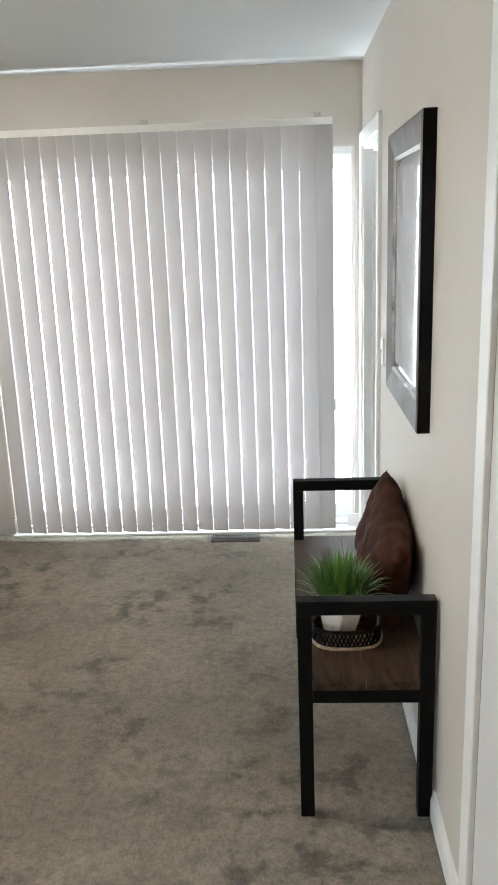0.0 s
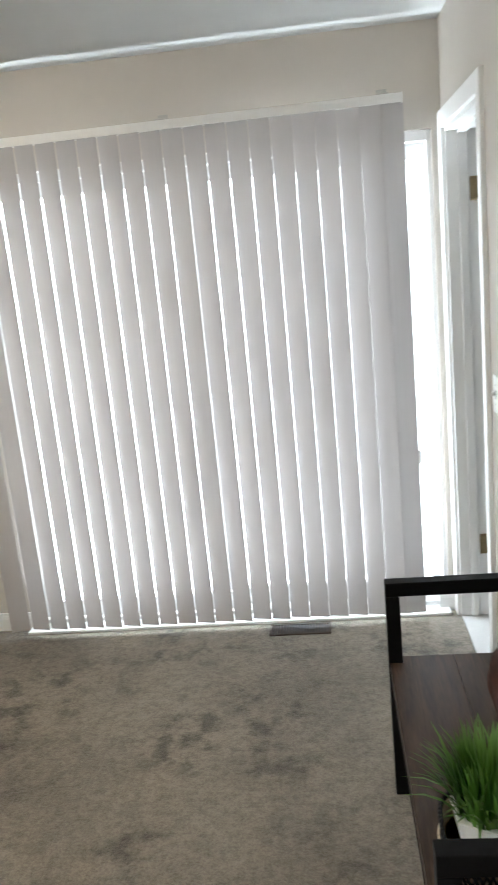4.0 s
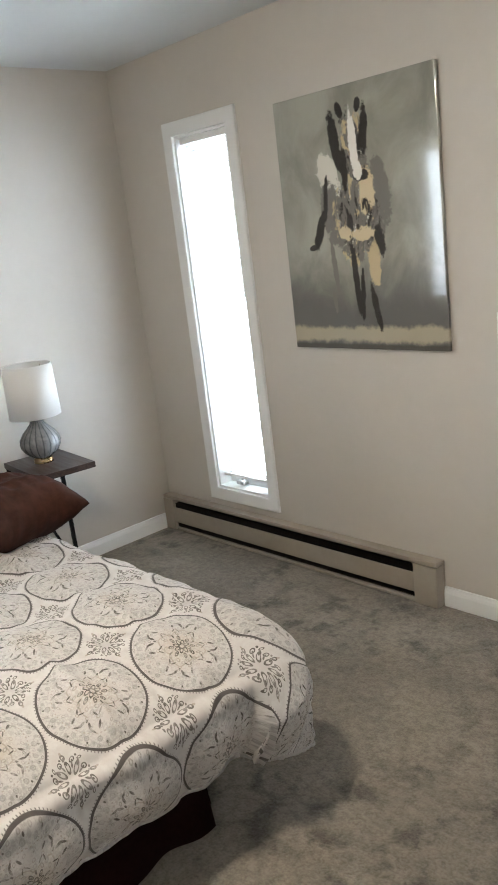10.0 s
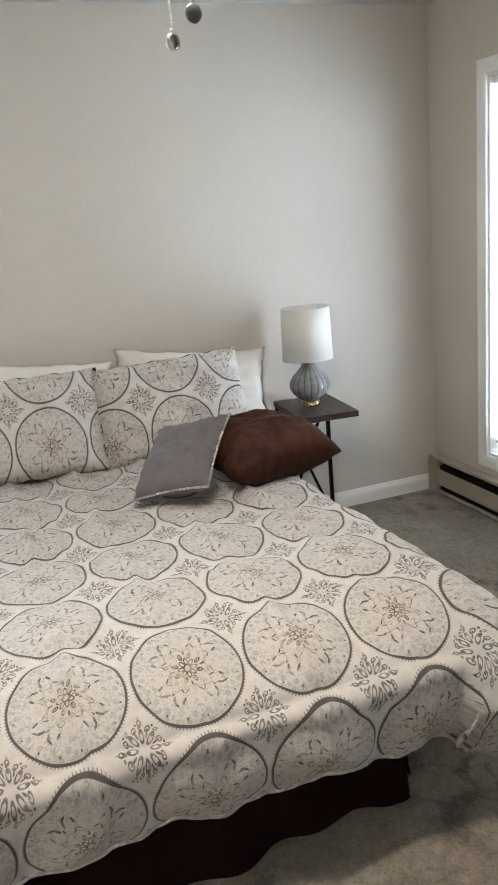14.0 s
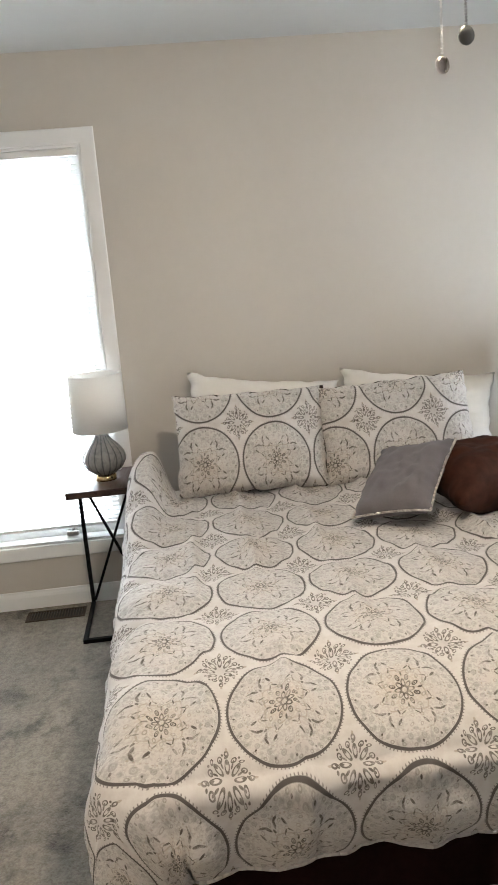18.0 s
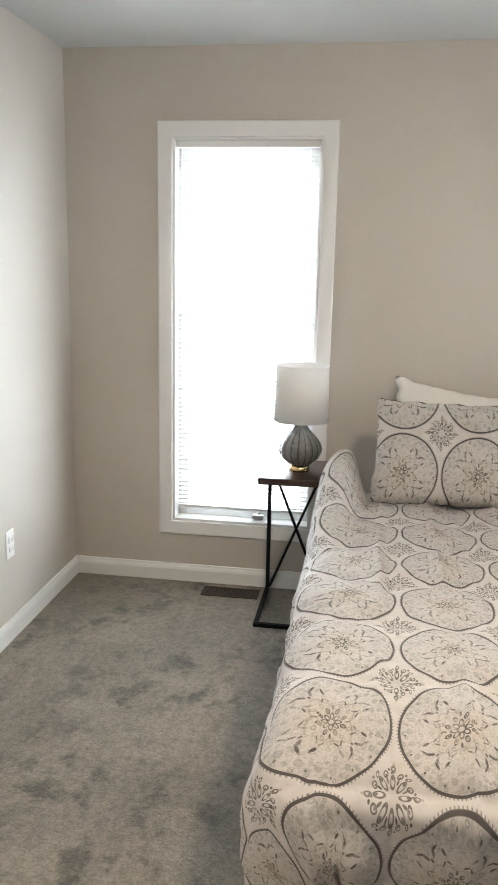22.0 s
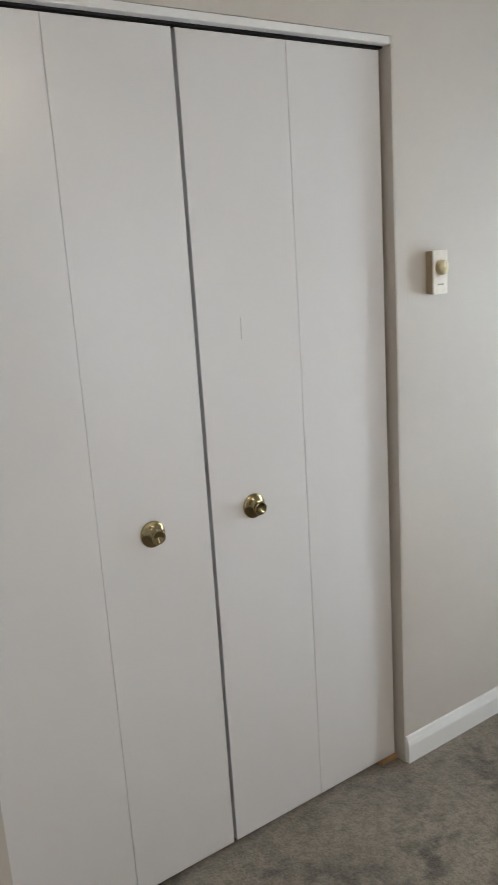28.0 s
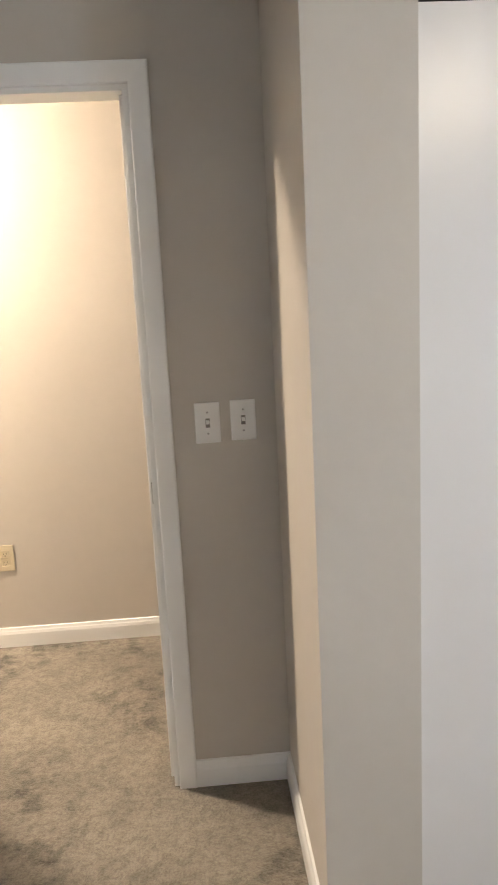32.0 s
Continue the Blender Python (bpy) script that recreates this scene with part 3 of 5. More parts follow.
def window(name, label, corners, out, depth, crank):
    """A casement window in its opening, in the plane of the wall; out: into the room."""
    a0, a1, b1, b0 = (Vector(c) for c in corners)
    out = Vector(out)
    win = thing(name, (0, 0, 0), label, "window", kind="structure")
    casing(win, corners, out, sill=True)
    ab = (b0 - a0).normalized()
    up = Vector((0, 0, 1))

    def slab(part_name, p, q, near, far, mat, bevel=0.003, lab=""):
        c = [p - out * near, q - out * far]
        lo = tuple(min(c[0][i], c[1][i]) for i in range(3))
        hi = tuple(max(c[0][i], c[1][i]) for i in range(3))
        return part(part_name, boxes((lo, hi), bevel=bevel), mat, win, lab)

    j = 0.012
    for p, q in ((a0, a1 + ab * j), (b0 - ab * j, b1), (a1 - up * j + ab * j, b1 - ab * j), (a0 + ab * j, b0 - ab * j + up * j)):
        slab("jamb", p, q, 0.0, depth, TRIM, 0.001)
    s, d0, d1 = 0.048, 0.075, 0.115
    i0, i1 = a0 + ab * j + up * j, b1 - ab * j - up * j
    k0, k1 = b0 - ab * j + up * j, a1 + ab * j - up * j
    slab("sash_stile", i0, k1 + ab * s, d0, d1, ALUMINIUM)
    slab("sash_stile", k0 - ab * s, i1, d0, d1, ALUMINIUM)
    slab("sash_rail", i0 + ab * s, k0 - ab * s + up * (s + 0.02), d0, d1, ALUMINIUM)
    slab("sash_rail", k1 + ab * s - up * s, i1 - ab * s, d0, d1, ALUMINIUM)
    pane = slab("pane", i0 + ab * s + up * (s + 0.02), i1 - ab * s - up * s, d0 + 0.017, d0 + 0.023, GLASS, 0)
    pane.visible_shadow = False
    # crank operator on the lower frame
    c = a0 + (b0 - a0) * crank + up * 0.02 - out * 0.045
    bm = boxes(((-0.028, -0.018, 0), (0.028, 0.018, 0.022)), bevel=0.005)
    rod(bm, (0.0, 0.0, 0.018), (0.012, 0.02, 0.040), 0.007)
    base = part("crank_operator", bm, STEEL, win, "worn metal crank operator", True)
    base.matrix_basis = Matrix.Translation(c) @ Matrix.Rotation(math.atan2(ab.y, ab.x), 4, "Z")
    bm = bmesh.new()
    rod(bm, (0.012, 0.02, 0.040), (0.075, 0.024, 0.030), 0.005)
    rod(bm, (0.075, 0.024, 0.026), (0.078, 0.026, 0.052), 0.007)
    part("crank_handle", bm, WHITE_PLASTIC, base, "pale crank handle", True)
    return win


window("window_1", "tall narrow casement window with white casing", ((NW[0], N, NW[2]), (NW[0], N, NW[3]), (NW[1], N, NW[3]), (NW[1], N, NW[2])), (0, -1, 0), 0.12, 0.35)
window("window_2", "tall casement window with white casing and crank", ((0, WW[0], WW[2]), (0, WW[0], WW[3]), (0, WW[1], WW[3]), (0, WW[1], WW[2])), (1, 0, 0), 0.12, 0.62)


def mini_blind(a, b, z0, z1, out, label):
    """A lowered blind of thin open slats between a and b, just inside the reveal."""
    a, b, out = Vector((*a, 0)), Vector((*b, 0)), Vector((*out, 0))
    ab = b - a
    ln = ab.length
    ang = math.atan2(ab.y, ab.x)
    ob = thing("mini_blind", (a.x - out.x * 0.034, a.y - out.y * 0.034, 0), label, "blind", "window blinds", turn=math.degrees(ang))
    part("headrail", boxes(((0.004, -0.014, z1 - 0.030), (ln - 0.004, 0.016, z1)), bevel=0.003), WHITE_PLASTIC, ob)
    part("bottom_rail", boxes(((0.008, -0.011, z0), (ln - 0.008, 0.011, z0 + 0.014)), bevel=0.003), WHITE_PLASTIC, ob)
    bm = sheet(4, 1, lambda u, v: (0.008 + v * (ln - 0.016), (u - 0.5) * 0.024, 0.0022 * (1 - (2 * u - 1) ** 2)))
    first = part("slat", bm, SLAT, ob, smooth=True)
    count = int((z1 - z0 - 0.05) / 0.0215)
    first.matrix_basis = pose(0, 0, z0 + 0.026, 12)
    for i in range(1, count):
        same_part("slat", first.data, ob, pose(0, 0, z0 + 0.026 + i * 0.0215, 12 + random.uniform(-3, 3)))
    for s in (0.09, 0.91):
        bm = bmesh.new()
        for o in (-0.0125, 0.0125):
            rod(bm, (ln * s, o, z0 + 0.01), (ln * s, o, z1 - 0.02), 0.0008, 5)
        part("ladder_cord", bm, WHITE_PLASTIC, ob)
    bm = bmesh.new()
    rod(bm, (0.016, 0.020, z1 - 0.03), (0.016, 0.020, z1 - 0.75), 0.003, 6)
    part("tilt_wand", bm, WHITE_PLASTIC, ob)
    return ob


mini_blind((NW[1] - 0.014, N), (NW[0] + 0.014, N), NW[2] + 0.062, NW[3] - 0.012, (0, -1), "white mini blind lowered with open slats in the narrow window")
mini_blind((0, WW[0] + 0.014), (0, WW[1] - 0.014), WW[2] + 0.062, WW[3] - 0.012, (1, 0), "white mini blind lowered with open slats in the tall window")


# sliding door
door = thing("door_1", (0, 0, 0), "sliding glass patio door behind the blind", "door", kind="structure")
x0, x1, _, z1 = SD
for lo, hi in (((x0, N + 0.02, 0), (x0 + 0.04, N + 0.13, z1)), ((x1 - 0.02, N + 0.02, 0), (x1, N + 0.13, z1)),
               ((x0 + 0.04, N + 0.02, z1 - 0.04), (x1 - 0.02, N + 0.13, z1)), ((x0 + 0.04, N + 0.02, 0), (x1 - 0.02, N + 0.13, 0.03))):
    part("door_frame", boxes((lo, hi), bevel=0.002), ALUMINIUM, door)
mid = (x0 + x1) / 2
part("threshold", boxes(((x0 + 0.001, N - 0.070, 0.0), (x1 - 0.001, N + 0.019, 0.014)), bevel=0.003), ALUMINIUM, door, "white metal threshold")
for sx0, sx1, y in ((x0 + 0.04, mid + 0.03, N + 0.05), (mid - 0.03, x1 - 0.02, N + 0.09)):
    panel = part("sliding_panel", boxes(((sx0, y, 0.03), (sx0 + 0.06, y + 0.035, z1 - 0.04)), ((sx1 - 0.035, y, 0.03), (sx1, y + 0.035, z1 - 0.04)),
                                        ((sx0 + 0.06, y, 0.03), (sx1 - 0.035, y + 0.035, 0.11)), ((sx0 + 0.06, y, z1 - 0.10), (sx1 - 0.035, y + 0.035, z1 - 0.04))), ALUMINIUM, door)
    pane = part("pane", boxes(((sx0 + 0.06, y + 0.014, 0.11), (sx1 - 0.035, y + 0.020, z1 - 0.10))), GLASS, panel)
    pane.visible_shadow = False

# hall doorway, bathroom doorway, east door
hall_door = thing("door_2", (0, 0, 0), "open white-cased doorway to the hall", "doorway", kind="structure")
casing(hall_door, ((HD[0], AY, 0), (HD[0], AY, HD[3]), (HD[1], AY, HD[3]), (HD[1], AY, 0)), (0, 1, 0), w=0.054)
for lo, hi in (((HD[0] - 0.002, AY - 0.12, 0), (HD[0] + 0.016, AY - 0.001, HD[3])), ((HD[1] - 0.016, AY - 0.12, 0), (HD[1] + 0.002, AY - 0.001, HD[3])),
               ((HD[0] + 0.016, AY - 0.12, HD[3] - 0.016), (HD[1] - 0.016, AY - 0.001, HD[3] + 0.002))):
    part("jamb", boxes((lo, hi), bevel=0.001), TRIM, hall_door)
part("door_stop", boxes(((HD[0] + 0.016, AY - 0.085, 0), (HD[0] + 0.028, AY - 0.05, HD[3] - 0.016)), bevel=0.003), TRIM, hall_door)
part("strike_plate", boxes(((HD[0] + 0.0155, AY - 0.045, 0.905), (HD[0] + 0.019, AY - 0.008, 0.965)), bevel=0.001), STEEL, hall_door, "steel strike plate")

bath = thing("door_3", (0, 0, 0), "open white-cased bathroom doorway", "doorway", kind="structure")
casing(bath, ((W, BD[1], 0), (W, BD[1], BD[3]), (W, BD[0], BD[3]), (W, BD[0], 0)), (-1, 0, 0))
for lo, hi in (((W + 0.001, BD[0] - 0.002, 0), (W + T, BD[0] + 0.016, BD[3])), ((W + 0.001, BD[1] - 0.016, 0.005), (W + T, BD[1] + 0.002, BD[3])),
               ((W + 0.001, BD[0] + 0.016, BD[3] - 0.016), (W + T, BD[1] - 0.016, BD[3] + 0.002))):
    part("jamb", boxes((lo, hi), bevel=0.001), TRIM, bath)
part("door_stop", boxes(((W + 0.045, BD[1] - 0.028, 0.005), (W + 0.080, BD[1] - 0.016, BD[3] - 0.016)), bevel=0.003), TRIM, bath)
part("door_stop", boxes(((W + 0.045, BD[0] + 0.016, BD[3] - 0.028), (W + 0.080, BD[1] - 0.028, BD[3] - 0.016)), bevel=0.003), TRIM, bath)
part("door_leaf", boxes(((W + T + 0.005, BD[1] - 0.055, 0.012), (W + T + 0.70, BD[1] - 0.018, BD[3] - 0.02)), bevel=0.002), DOOR, bath, "white door leaf swung open")
for z in (0.335, 1.795):
    bm = boxes(((W + 0.088, BD[1] - 0.0185, z - 0.045), (W + T - 0.002, BD[1] - 0.0155, z + 0.045)), bevel=0.001)
    rod(bm, (W + T + 0.002, BD[1] - 0.020, z - 0.045), (W + T + 0.002, BD[1] - 0.020, z + 0.045), 0.006)
    part("hinge", bm, BRASS, bath, "worn brass hinge")

side = thing("door_4", (0, 0, 0), "closed flat white door with white casing", "door", kind="structure")
casing(side, ((W, SE[1], 0), (W, SE[1], SE[3]), (W, SE[0], SE[3]), (W, SE[0], 0)), (-1, 0, 0))
part("door_leaf", boxes(((W + 0.0005, SE[0] + 0.001, 0.012), (W + 0.047, SE[1] - 0.001, SE[3] - 0.001)), bevel=0.002), DOOR, side)

# outdoors
setting("ground", boxes(((-300, N + T + 0.01, -0.35), (300, 400, -0.25)), ((-300, -300, -0.35), (-T - 0.01, N + T + 0.01, -0.25))), paint("pale_concrete", (0.45, 0.45, 0.43), 0.9, 0.08, 0.3), "pale concrete ground outside the windows", "ground")
# ---- closet ----
setting("closet_track", boxes(((CL[0], -0.075, CL[3] - 0.022), (CL[1], -0.030, CL[3] - 0.001)), bevel=0.001), DARK_GAP, "dark metal bifold door track", "track")
setting("closet_header", boxes(((CL[0] + 0.004, -0.0285, CL[3] - 0.018), (CL[1] - 0.004, -0.003, CL[3] - 0.0005)), bevel=0.001), TRIM, "narrow white trim above the closet doors", "trim")
setting("closet_jamb", boxes(((CL[0] - 0.001, -T, 0), (CL[0] + 0.004, -0.001, CL[3])), ((CL[1] - 0.004, -T, 0), (CL[1] + 0.001, -0.001, CL[3]))), WALL, "painted closet reveal", "jamb")
setting("floor_shim", boxes(((CL[0] + 0.004, -0.058, 0.0), (CL[0] + 0.07, -0.030, 0.013)), bevel=0.002), RAW_WOOD, "raw wood shim on the carpet under the closet door", "shim")


def knob_part(parent, x, z, y):
    rose = part("knob", lathe(((0.0315, 0.0), (0.0318, 0.003), (0.0300, 0.006), (0.0200, 0.0075), (0.0130, 0.010), (0.0095, 0.014), (0.0090, 0.020), (0.0120, 0.024), (0.0160, 0.027),
                               (0.0172, 0.030), (0.0165, 0.033), (0.0145, 0.0335), (0.0060, 0.029), (0.0, 0.028)), 36), BRIGHT_BRASS, parent, "shiny brass knob with a round rose", True)
    rose.matrix_basis = pose(x, y, z, -90)


def bifold(x_hinge, x_fold, x_free, knob_x):
    lo, hi = min(x_hinge, x_free), max(x_hinge, x_free)
    ob = thing("bifold_door", (lo, -0.035, 0.0), "white flat bifold closet door with brass knob", "closet door", "closet doors")
    for a, b in ((x_hinge, x_fold), (x_fold, x_free)):
        a, b = min(a, b) - lo, max(a, b) - lo
        part("panel", boxes(((a + 0.0004, -0.034, 0.018), (b - 0.0004, 0.0, 2.004)), bevel=0.0010), DOOR, ob)
    knob_part(ob, knob_x - lo, 0.926, 0.0)
    for x in ((x_hinge + (0.03 if x_hinge < x_free else -0.03)) - lo,):
        bm = bmesh.new()
        rod(bm, (x, -0.017, 0.0005), (x, -0.017, 0.03), 0.005)
        part("pivot_pin", bm, STEEL, ob)
    if knob_x < x_free:
        part("scuff", boxes(((2.2795 - lo, 0.0, 1.340), (2.2808 - lo, 0.0003, 1.366)), ((2.2790 - lo, 0.0, 1.366), (2.2802 - lo, 0.0003, 1.392))), HEATER_PAINT, ob, "thin grey scratch")
    return ob


bifold(1.812, 2.106, 2.399, 2.277)
bifold(2.988, 2.694, 2.408, 2.562)

# ---- wall fittings ----


# grey-brown that paints the shade round a switch toggle
TOGGLE_SLOT_SHADE = plain("toggle_shade", (0.22, 0.20, 0.18), 0.6)


def plate(name, place, turn, label, category, toggles, colour, group):
    """A wall plate that faces +y before its turn; toggles: switch, dial or sockets."""
    ob = thing(name, place, label, category, group, turn=turn)
    part("cover", boxes(((-0.0355, 0.0, -0.0575), (0.0355, 0.006, 0.0575)), bevel=0.0025), colour, ob)
    if "switch" in toggles:
        part("toggle_slot", boxes(((-0.006, 0.006, -0.013), (0.006, 0.0068, 0.013))), colour if "bare" in toggles else TOGGLE_SLOT_SHADE, ob)
        part("toggle", boxes(((-0.0045, 0.0062, -0.002), (0.0045, 0.018, 0.009)), bevel=0.001), colour, ob)
        for z in (-0.030, 0.030):
            s = part("screw", lathe(((0.003, 0), (0.003, 0.001), (0.0, 0.0014)), 10), STEEL, ob)
            s.matrix_basis = pose(0, 0.006, z, -90)
    else:
        for z in (-0.0195, 0.0195):
            face = part("socket", boxes(((-0.017, 0.006, z - 0.014), (0.017, 0.0078, z + 0.014)), bevel=0.004), colour, ob)
            # near-black bars stand in for the shade inside the socket holes
            for x, h in ((-0.0065, 0.008), (0.0065, 0.0065)):
                part("slot", boxes(((x - 0.001, 0.0079, z - h / 2 + 0.002), (x + 0.001, 0.0083, z + h / 2 + 0.002))), DARK_GAP, face)
            part("slot", boxes(((-0.002, 0.0079, z - 0.0095), (0.002, 0.0083, z - 0.0055))), DARK_GAP, face)
    return ob


plate("light_switch", (3.400, AY, 1.132), 0, "white toggle light switch beside the hall doorway", "light switch", "switch", WHITE_PLASTIC, "light switches")
plate("light_switch", (3.300, AY, 1.135), 0, "white toggle light switch near the wall corner", "light switch", "switch", WHITE_PLASTIC, "light switches")
plate("light_switch", (2.155, N, 1.146), 180, "white toggle light switch by the vertical blind", "light switch", "bare switch", WHITE_PLASTIC, "light switches")
plate("light_switch", (W, 2.985, 1.150), 90, "white toggle light switch beside the bathroom doorway", "light switch", "switch", WHITE_PLASTIC, "light switches")
plate("wall_outlet", (2.153, N, 0.385), 180, "ivory wall outlet below the switch", "outlet", "sockets", IVORY, "wall outlets")
plate("wall_outlet", (0.732, 0.0, 0.402), 0, "white wall outlet above the baseboard", "outlet", "sockets", WHITE_PLASTIC, "wall outlets")
plate("wall_outlet", (0.0, 3.190, 0.430), -90, "white wall outlet behind the corner side table", "outlet", "sockets", WHITE_PLASTIC, "wall outlets")
plate("wall_outlet", (4.272, HY, 0.402), 0, "ivory wall outlet in the lit hall", "outlet", "sockets", IVORY, "wall outlets")

thermostat = thing("thermostat", (1.664, 0.0, 1.452), "ivory baseboard-heater thermostat with a round dial", "thermostat")
# the case's tan is the shade on its side, put into the colour
part("body", boxes(((-0.027, 0.0, -0.057), (0.027, 0.023, 0.057)), bevel=0.003), plain("case_side_shade", (0.36, 0.285, 0.19), 0.45, 0, 30, 0.05, 0.05), thermostat, "metal case, tan to put its shaded side into the colour")
part("cover", boxes(((-0.028, 0.0235, -0.058), (0.028, 0.029, 0.058)), bevel=0.002), plain("pale_cover", (0.78, 0.74, 0.66), 0.4), thermostat, "pale front cover")
dial = part("dial", lathe(((0.0205, 0), (0.0205, 0.004), (0.0185, 0.013), (0.0165, 0.015), (0.0, 0.0145)), 32), plain("gilt_dial", (0.46, 0.38, 0.22), 0.35, 0.5, 40, 0.06, 0.03), thermostat, "gold-rimmed dial", True)
dial.matrix_basis = pose(0, 0.029, 0.013, -90)
part("dial_pointer", boxes(((-0.0015, 0.0438, 0.014), (0.0015, 0.0448, 0.028))), WHITE_PLASTIC, thermostat)
part("maker_bar", boxes(((-0.012, 0.029, -0.034), (0.012, 0.0294, -0.030))), HEATER_PAINT, thermostat, "small grey printed bar")

# ---- baseboard heater ----
heater = thing("baseboard_heater", (0.018, N, 0.0), "long beige metal baseboard heater under the narrow window", "heater")
hl = 1.838 - 0.018
part("back_plate", boxes(((0.0, -0.010, 0.015), (hl, -0.001, 0.200))), HEATER_PAINT, heater)
part("top_cover", boxes(((0.0, -0.058, 0.184), (hl, -0.010, 0.203)), bevel=0.004), HEATER_PAINT, heater)
part("front_panel", boxes(((0.085, -0.060, 0.052), (hl - 0.115, -0.052, 0.140)), bevel=0.003), HEATER_PAINT, heater)
part("bottom_lip", boxes(((0.085, -0.056, 0.006), (hl - 0.115, -0.010, 0.018)), bevel=0.002), HEATER_PAINT, heater)
part("end_cap", boxes(((0.0, -0.062, 0.004), (0.085, -0.0105, 0.1835)), bevel=0.004), HEATER_PAINT, heater)
part("end_cap", boxes(((hl - 0.115, -0.062, 0.004), (hl, -0.0105, 0.1835)), bevel=0.004), HEATER_PAINT, heater)
bm = bmesh.new()
for i in range(int((hl - 0.21) / 0.012)):
    x = 0.09 + i * 0.012
    add_box(bm, (x, -0.046, 0.020), (x + 0.001, -0.012, 0.16))
part("fin_pack", bm, DARK_GAP, heater)

# ---- floor registers ----


def register(place, turn, label):
    ob = thing("floor_register", place, label, "floor vent", "floor registers", turn=turn)
    part("rim", boxes(((-0.135, -0.052, 0.0), (0.135, -0.040, 0.006)), ((-0.135, 0.040, 0.0), (0.135, 0.052, 0.006)),
                      ((-0.135, -0.040, 0.0), (-0.122, 0.040, 0.006)), ((0.122, -0.040, 0.0), (0.135, 0.040, 0.006)), bevel=0.001), VENT_METAL, ob)
    # thin dark sheet painted as the shade below the slats
    part("duct_shade", boxes(((-0.122, -0.040, 0.0005), (0.122, 0.040, 0.002))), DARK_GAP, ob)
    mesh = None
    for i in range(19):
        x = -0.115 + i * 0.0128
        if mesh is None:
            first = part("slat", boxes(((-0.0022, -0.040, 0.002), (0.0022, 0.040, 0.0058))), VENT_METAL, ob)
            mesh = first.data
            first.matrix_basis = pose(x, 0, 0)
        else:
            same_part("slat", mesh, ob, pose(x, 0, 0))
    return ob


register((3.665, 3.788, 0.0), 0, "brown metal floor register below the vertical blind")
register((0.117, 0.804, 0.0), 90, "brown metal floor register under the tall window")

# ---- vertical blind ----
blind = thing("vertical_blind", (2.34, N - 0.085, 0.0), "closed off-white vertical blind over the sliding door", "blind")
part("headrail", boxes(((-0.006, -0.022, 2.152), (1.876, 0.022, 2.166)), ((-0.006, -0.0215, 2.132), (1.876, -0.0185, 2.1525)), ((-0.006, 0.0185, 2.132), (1.876, 0.0215, 2.1525)), bevel=0.001), WHITE_PLASTIC, blind)
for x in (-0.0065, 1.8765):
    part("end_cap", boxes(((x - 0.002, -0.023, 2.130), (x + 0.002, 0.023, 2.168)), bevel=0.001), WHITE_PLASTIC, blind)
for x in (0.09, 0.944, 1.808):
    part("bracket", boxes(((x - 0.02, -0.010, 2.1665), (x + 0.02, 0.085, 2.174)), ((x - 0.02, 0.081, 2.150), (x + 0.02, 0.085, 2.20)), bevel=0.001), STEEL, blind, "grey metal bracket")
bm = sheet(8, 1, lambda u, v: ((u - 0.5) * 0.0866, 0.003 * (1 - (2 * u - 1) ** 2), 0.030 + v * 2.106))
first = part("vane", bm, VANE, blind, smooth=True)
VANE_TURN = -12


def vane_x(i):
    return 0.041 + i * 0.0858 if i else 0.028


for i in range(22):
    tilt = {0: 12, 20: -3, 21: 8}.get(i, VANE_TURN + random.uniform(-4, 4))
    m = pose(vane_x(i) - (0.004 if i == 21 else 0), 0.0, random.uniform(-0.003, 0.003), 0, 0, tilt)
    if i == 0:
        first.matrix_basis = m
    else:
        same_part("vane", first.data, blind, m)
for i in range(22):
    part("carrier_clip", boxes(((vane_x(i) - 0.006, -0.003, 2.134), (vane_x(i) + 0.006, 0.003, 2.153))), WHITE_PLASTIC, blind)
bm = bmesh.new()
for k in range(150):
    z = 0.75 + k * 0.009
    bmesh.ops.create_icosphere(bm, subdivisions=1, radius=0.0022, matrix=Matrix.Translation((1.880, 0.030, z)))
part("bead_chain", bm, STEEL, blind)
part("chain_weight", boxes(((1.866, 0.022, 0.70), (1.894, 0.038, 0.76)), bevel=0.004), WHITE_PLASTIC, blind)
# ---- bed ----
BX, BY0, BY1, BZ = 2.225, 1.330, 2.600, 0.585     # foot, sides and top of the made bed
bed = thing("bed", (0, 0, 0), "made bed with a dark brown gathered bed skirt", "bed")
part("mattress", boxes(((0.05, BY0 + 0.03, 0.33), (1.90, BY1 - 0.03, 0.525)), bevel=0.04, segments=3), WHITE_COTTON, bed, "white mattress")
part("box_spring", boxes(((0.05, BY0 + 0.11, 0.16), (BX - 0.29, BY1 - 0.17, 0.325)), bevel=0.01), WHITE_COTTON, bed)
for x in (0.15, 1.82):
    for y in (BY0 + 0.18, BY1 - 0.18):
        part("leg", boxes(((x, y - 0.03, 0), (x + 0.06, y + 0.03, 0.16)), bevel=0.003), BLACK_STEEL, bed)


def skirt_side(a, b, out):
    a, b, out = Vector(a), Vector(b), Vector(out)
    ln = (b - a).length

    def place(u, v):
        w = math.sin(u * ln * 26) * 0.7 + math.sin(u * ln * 13 + 1.0) * 0.5 + 0.6 * noise.noise((u * ln * 9, v * 2, 3.0))
        fall = 1 - v
        c = a + (b - a) * u + out * (0.006 + 0.024 * w * fall + 0.045 * fall)
        return (c.x, c.y, 0.006 + 0.40 * v)

    return part("bed_skirt", sheet(int(ln * 90), 8, place), SKIRT, bed, "dark brown gathered bed skirt", True)


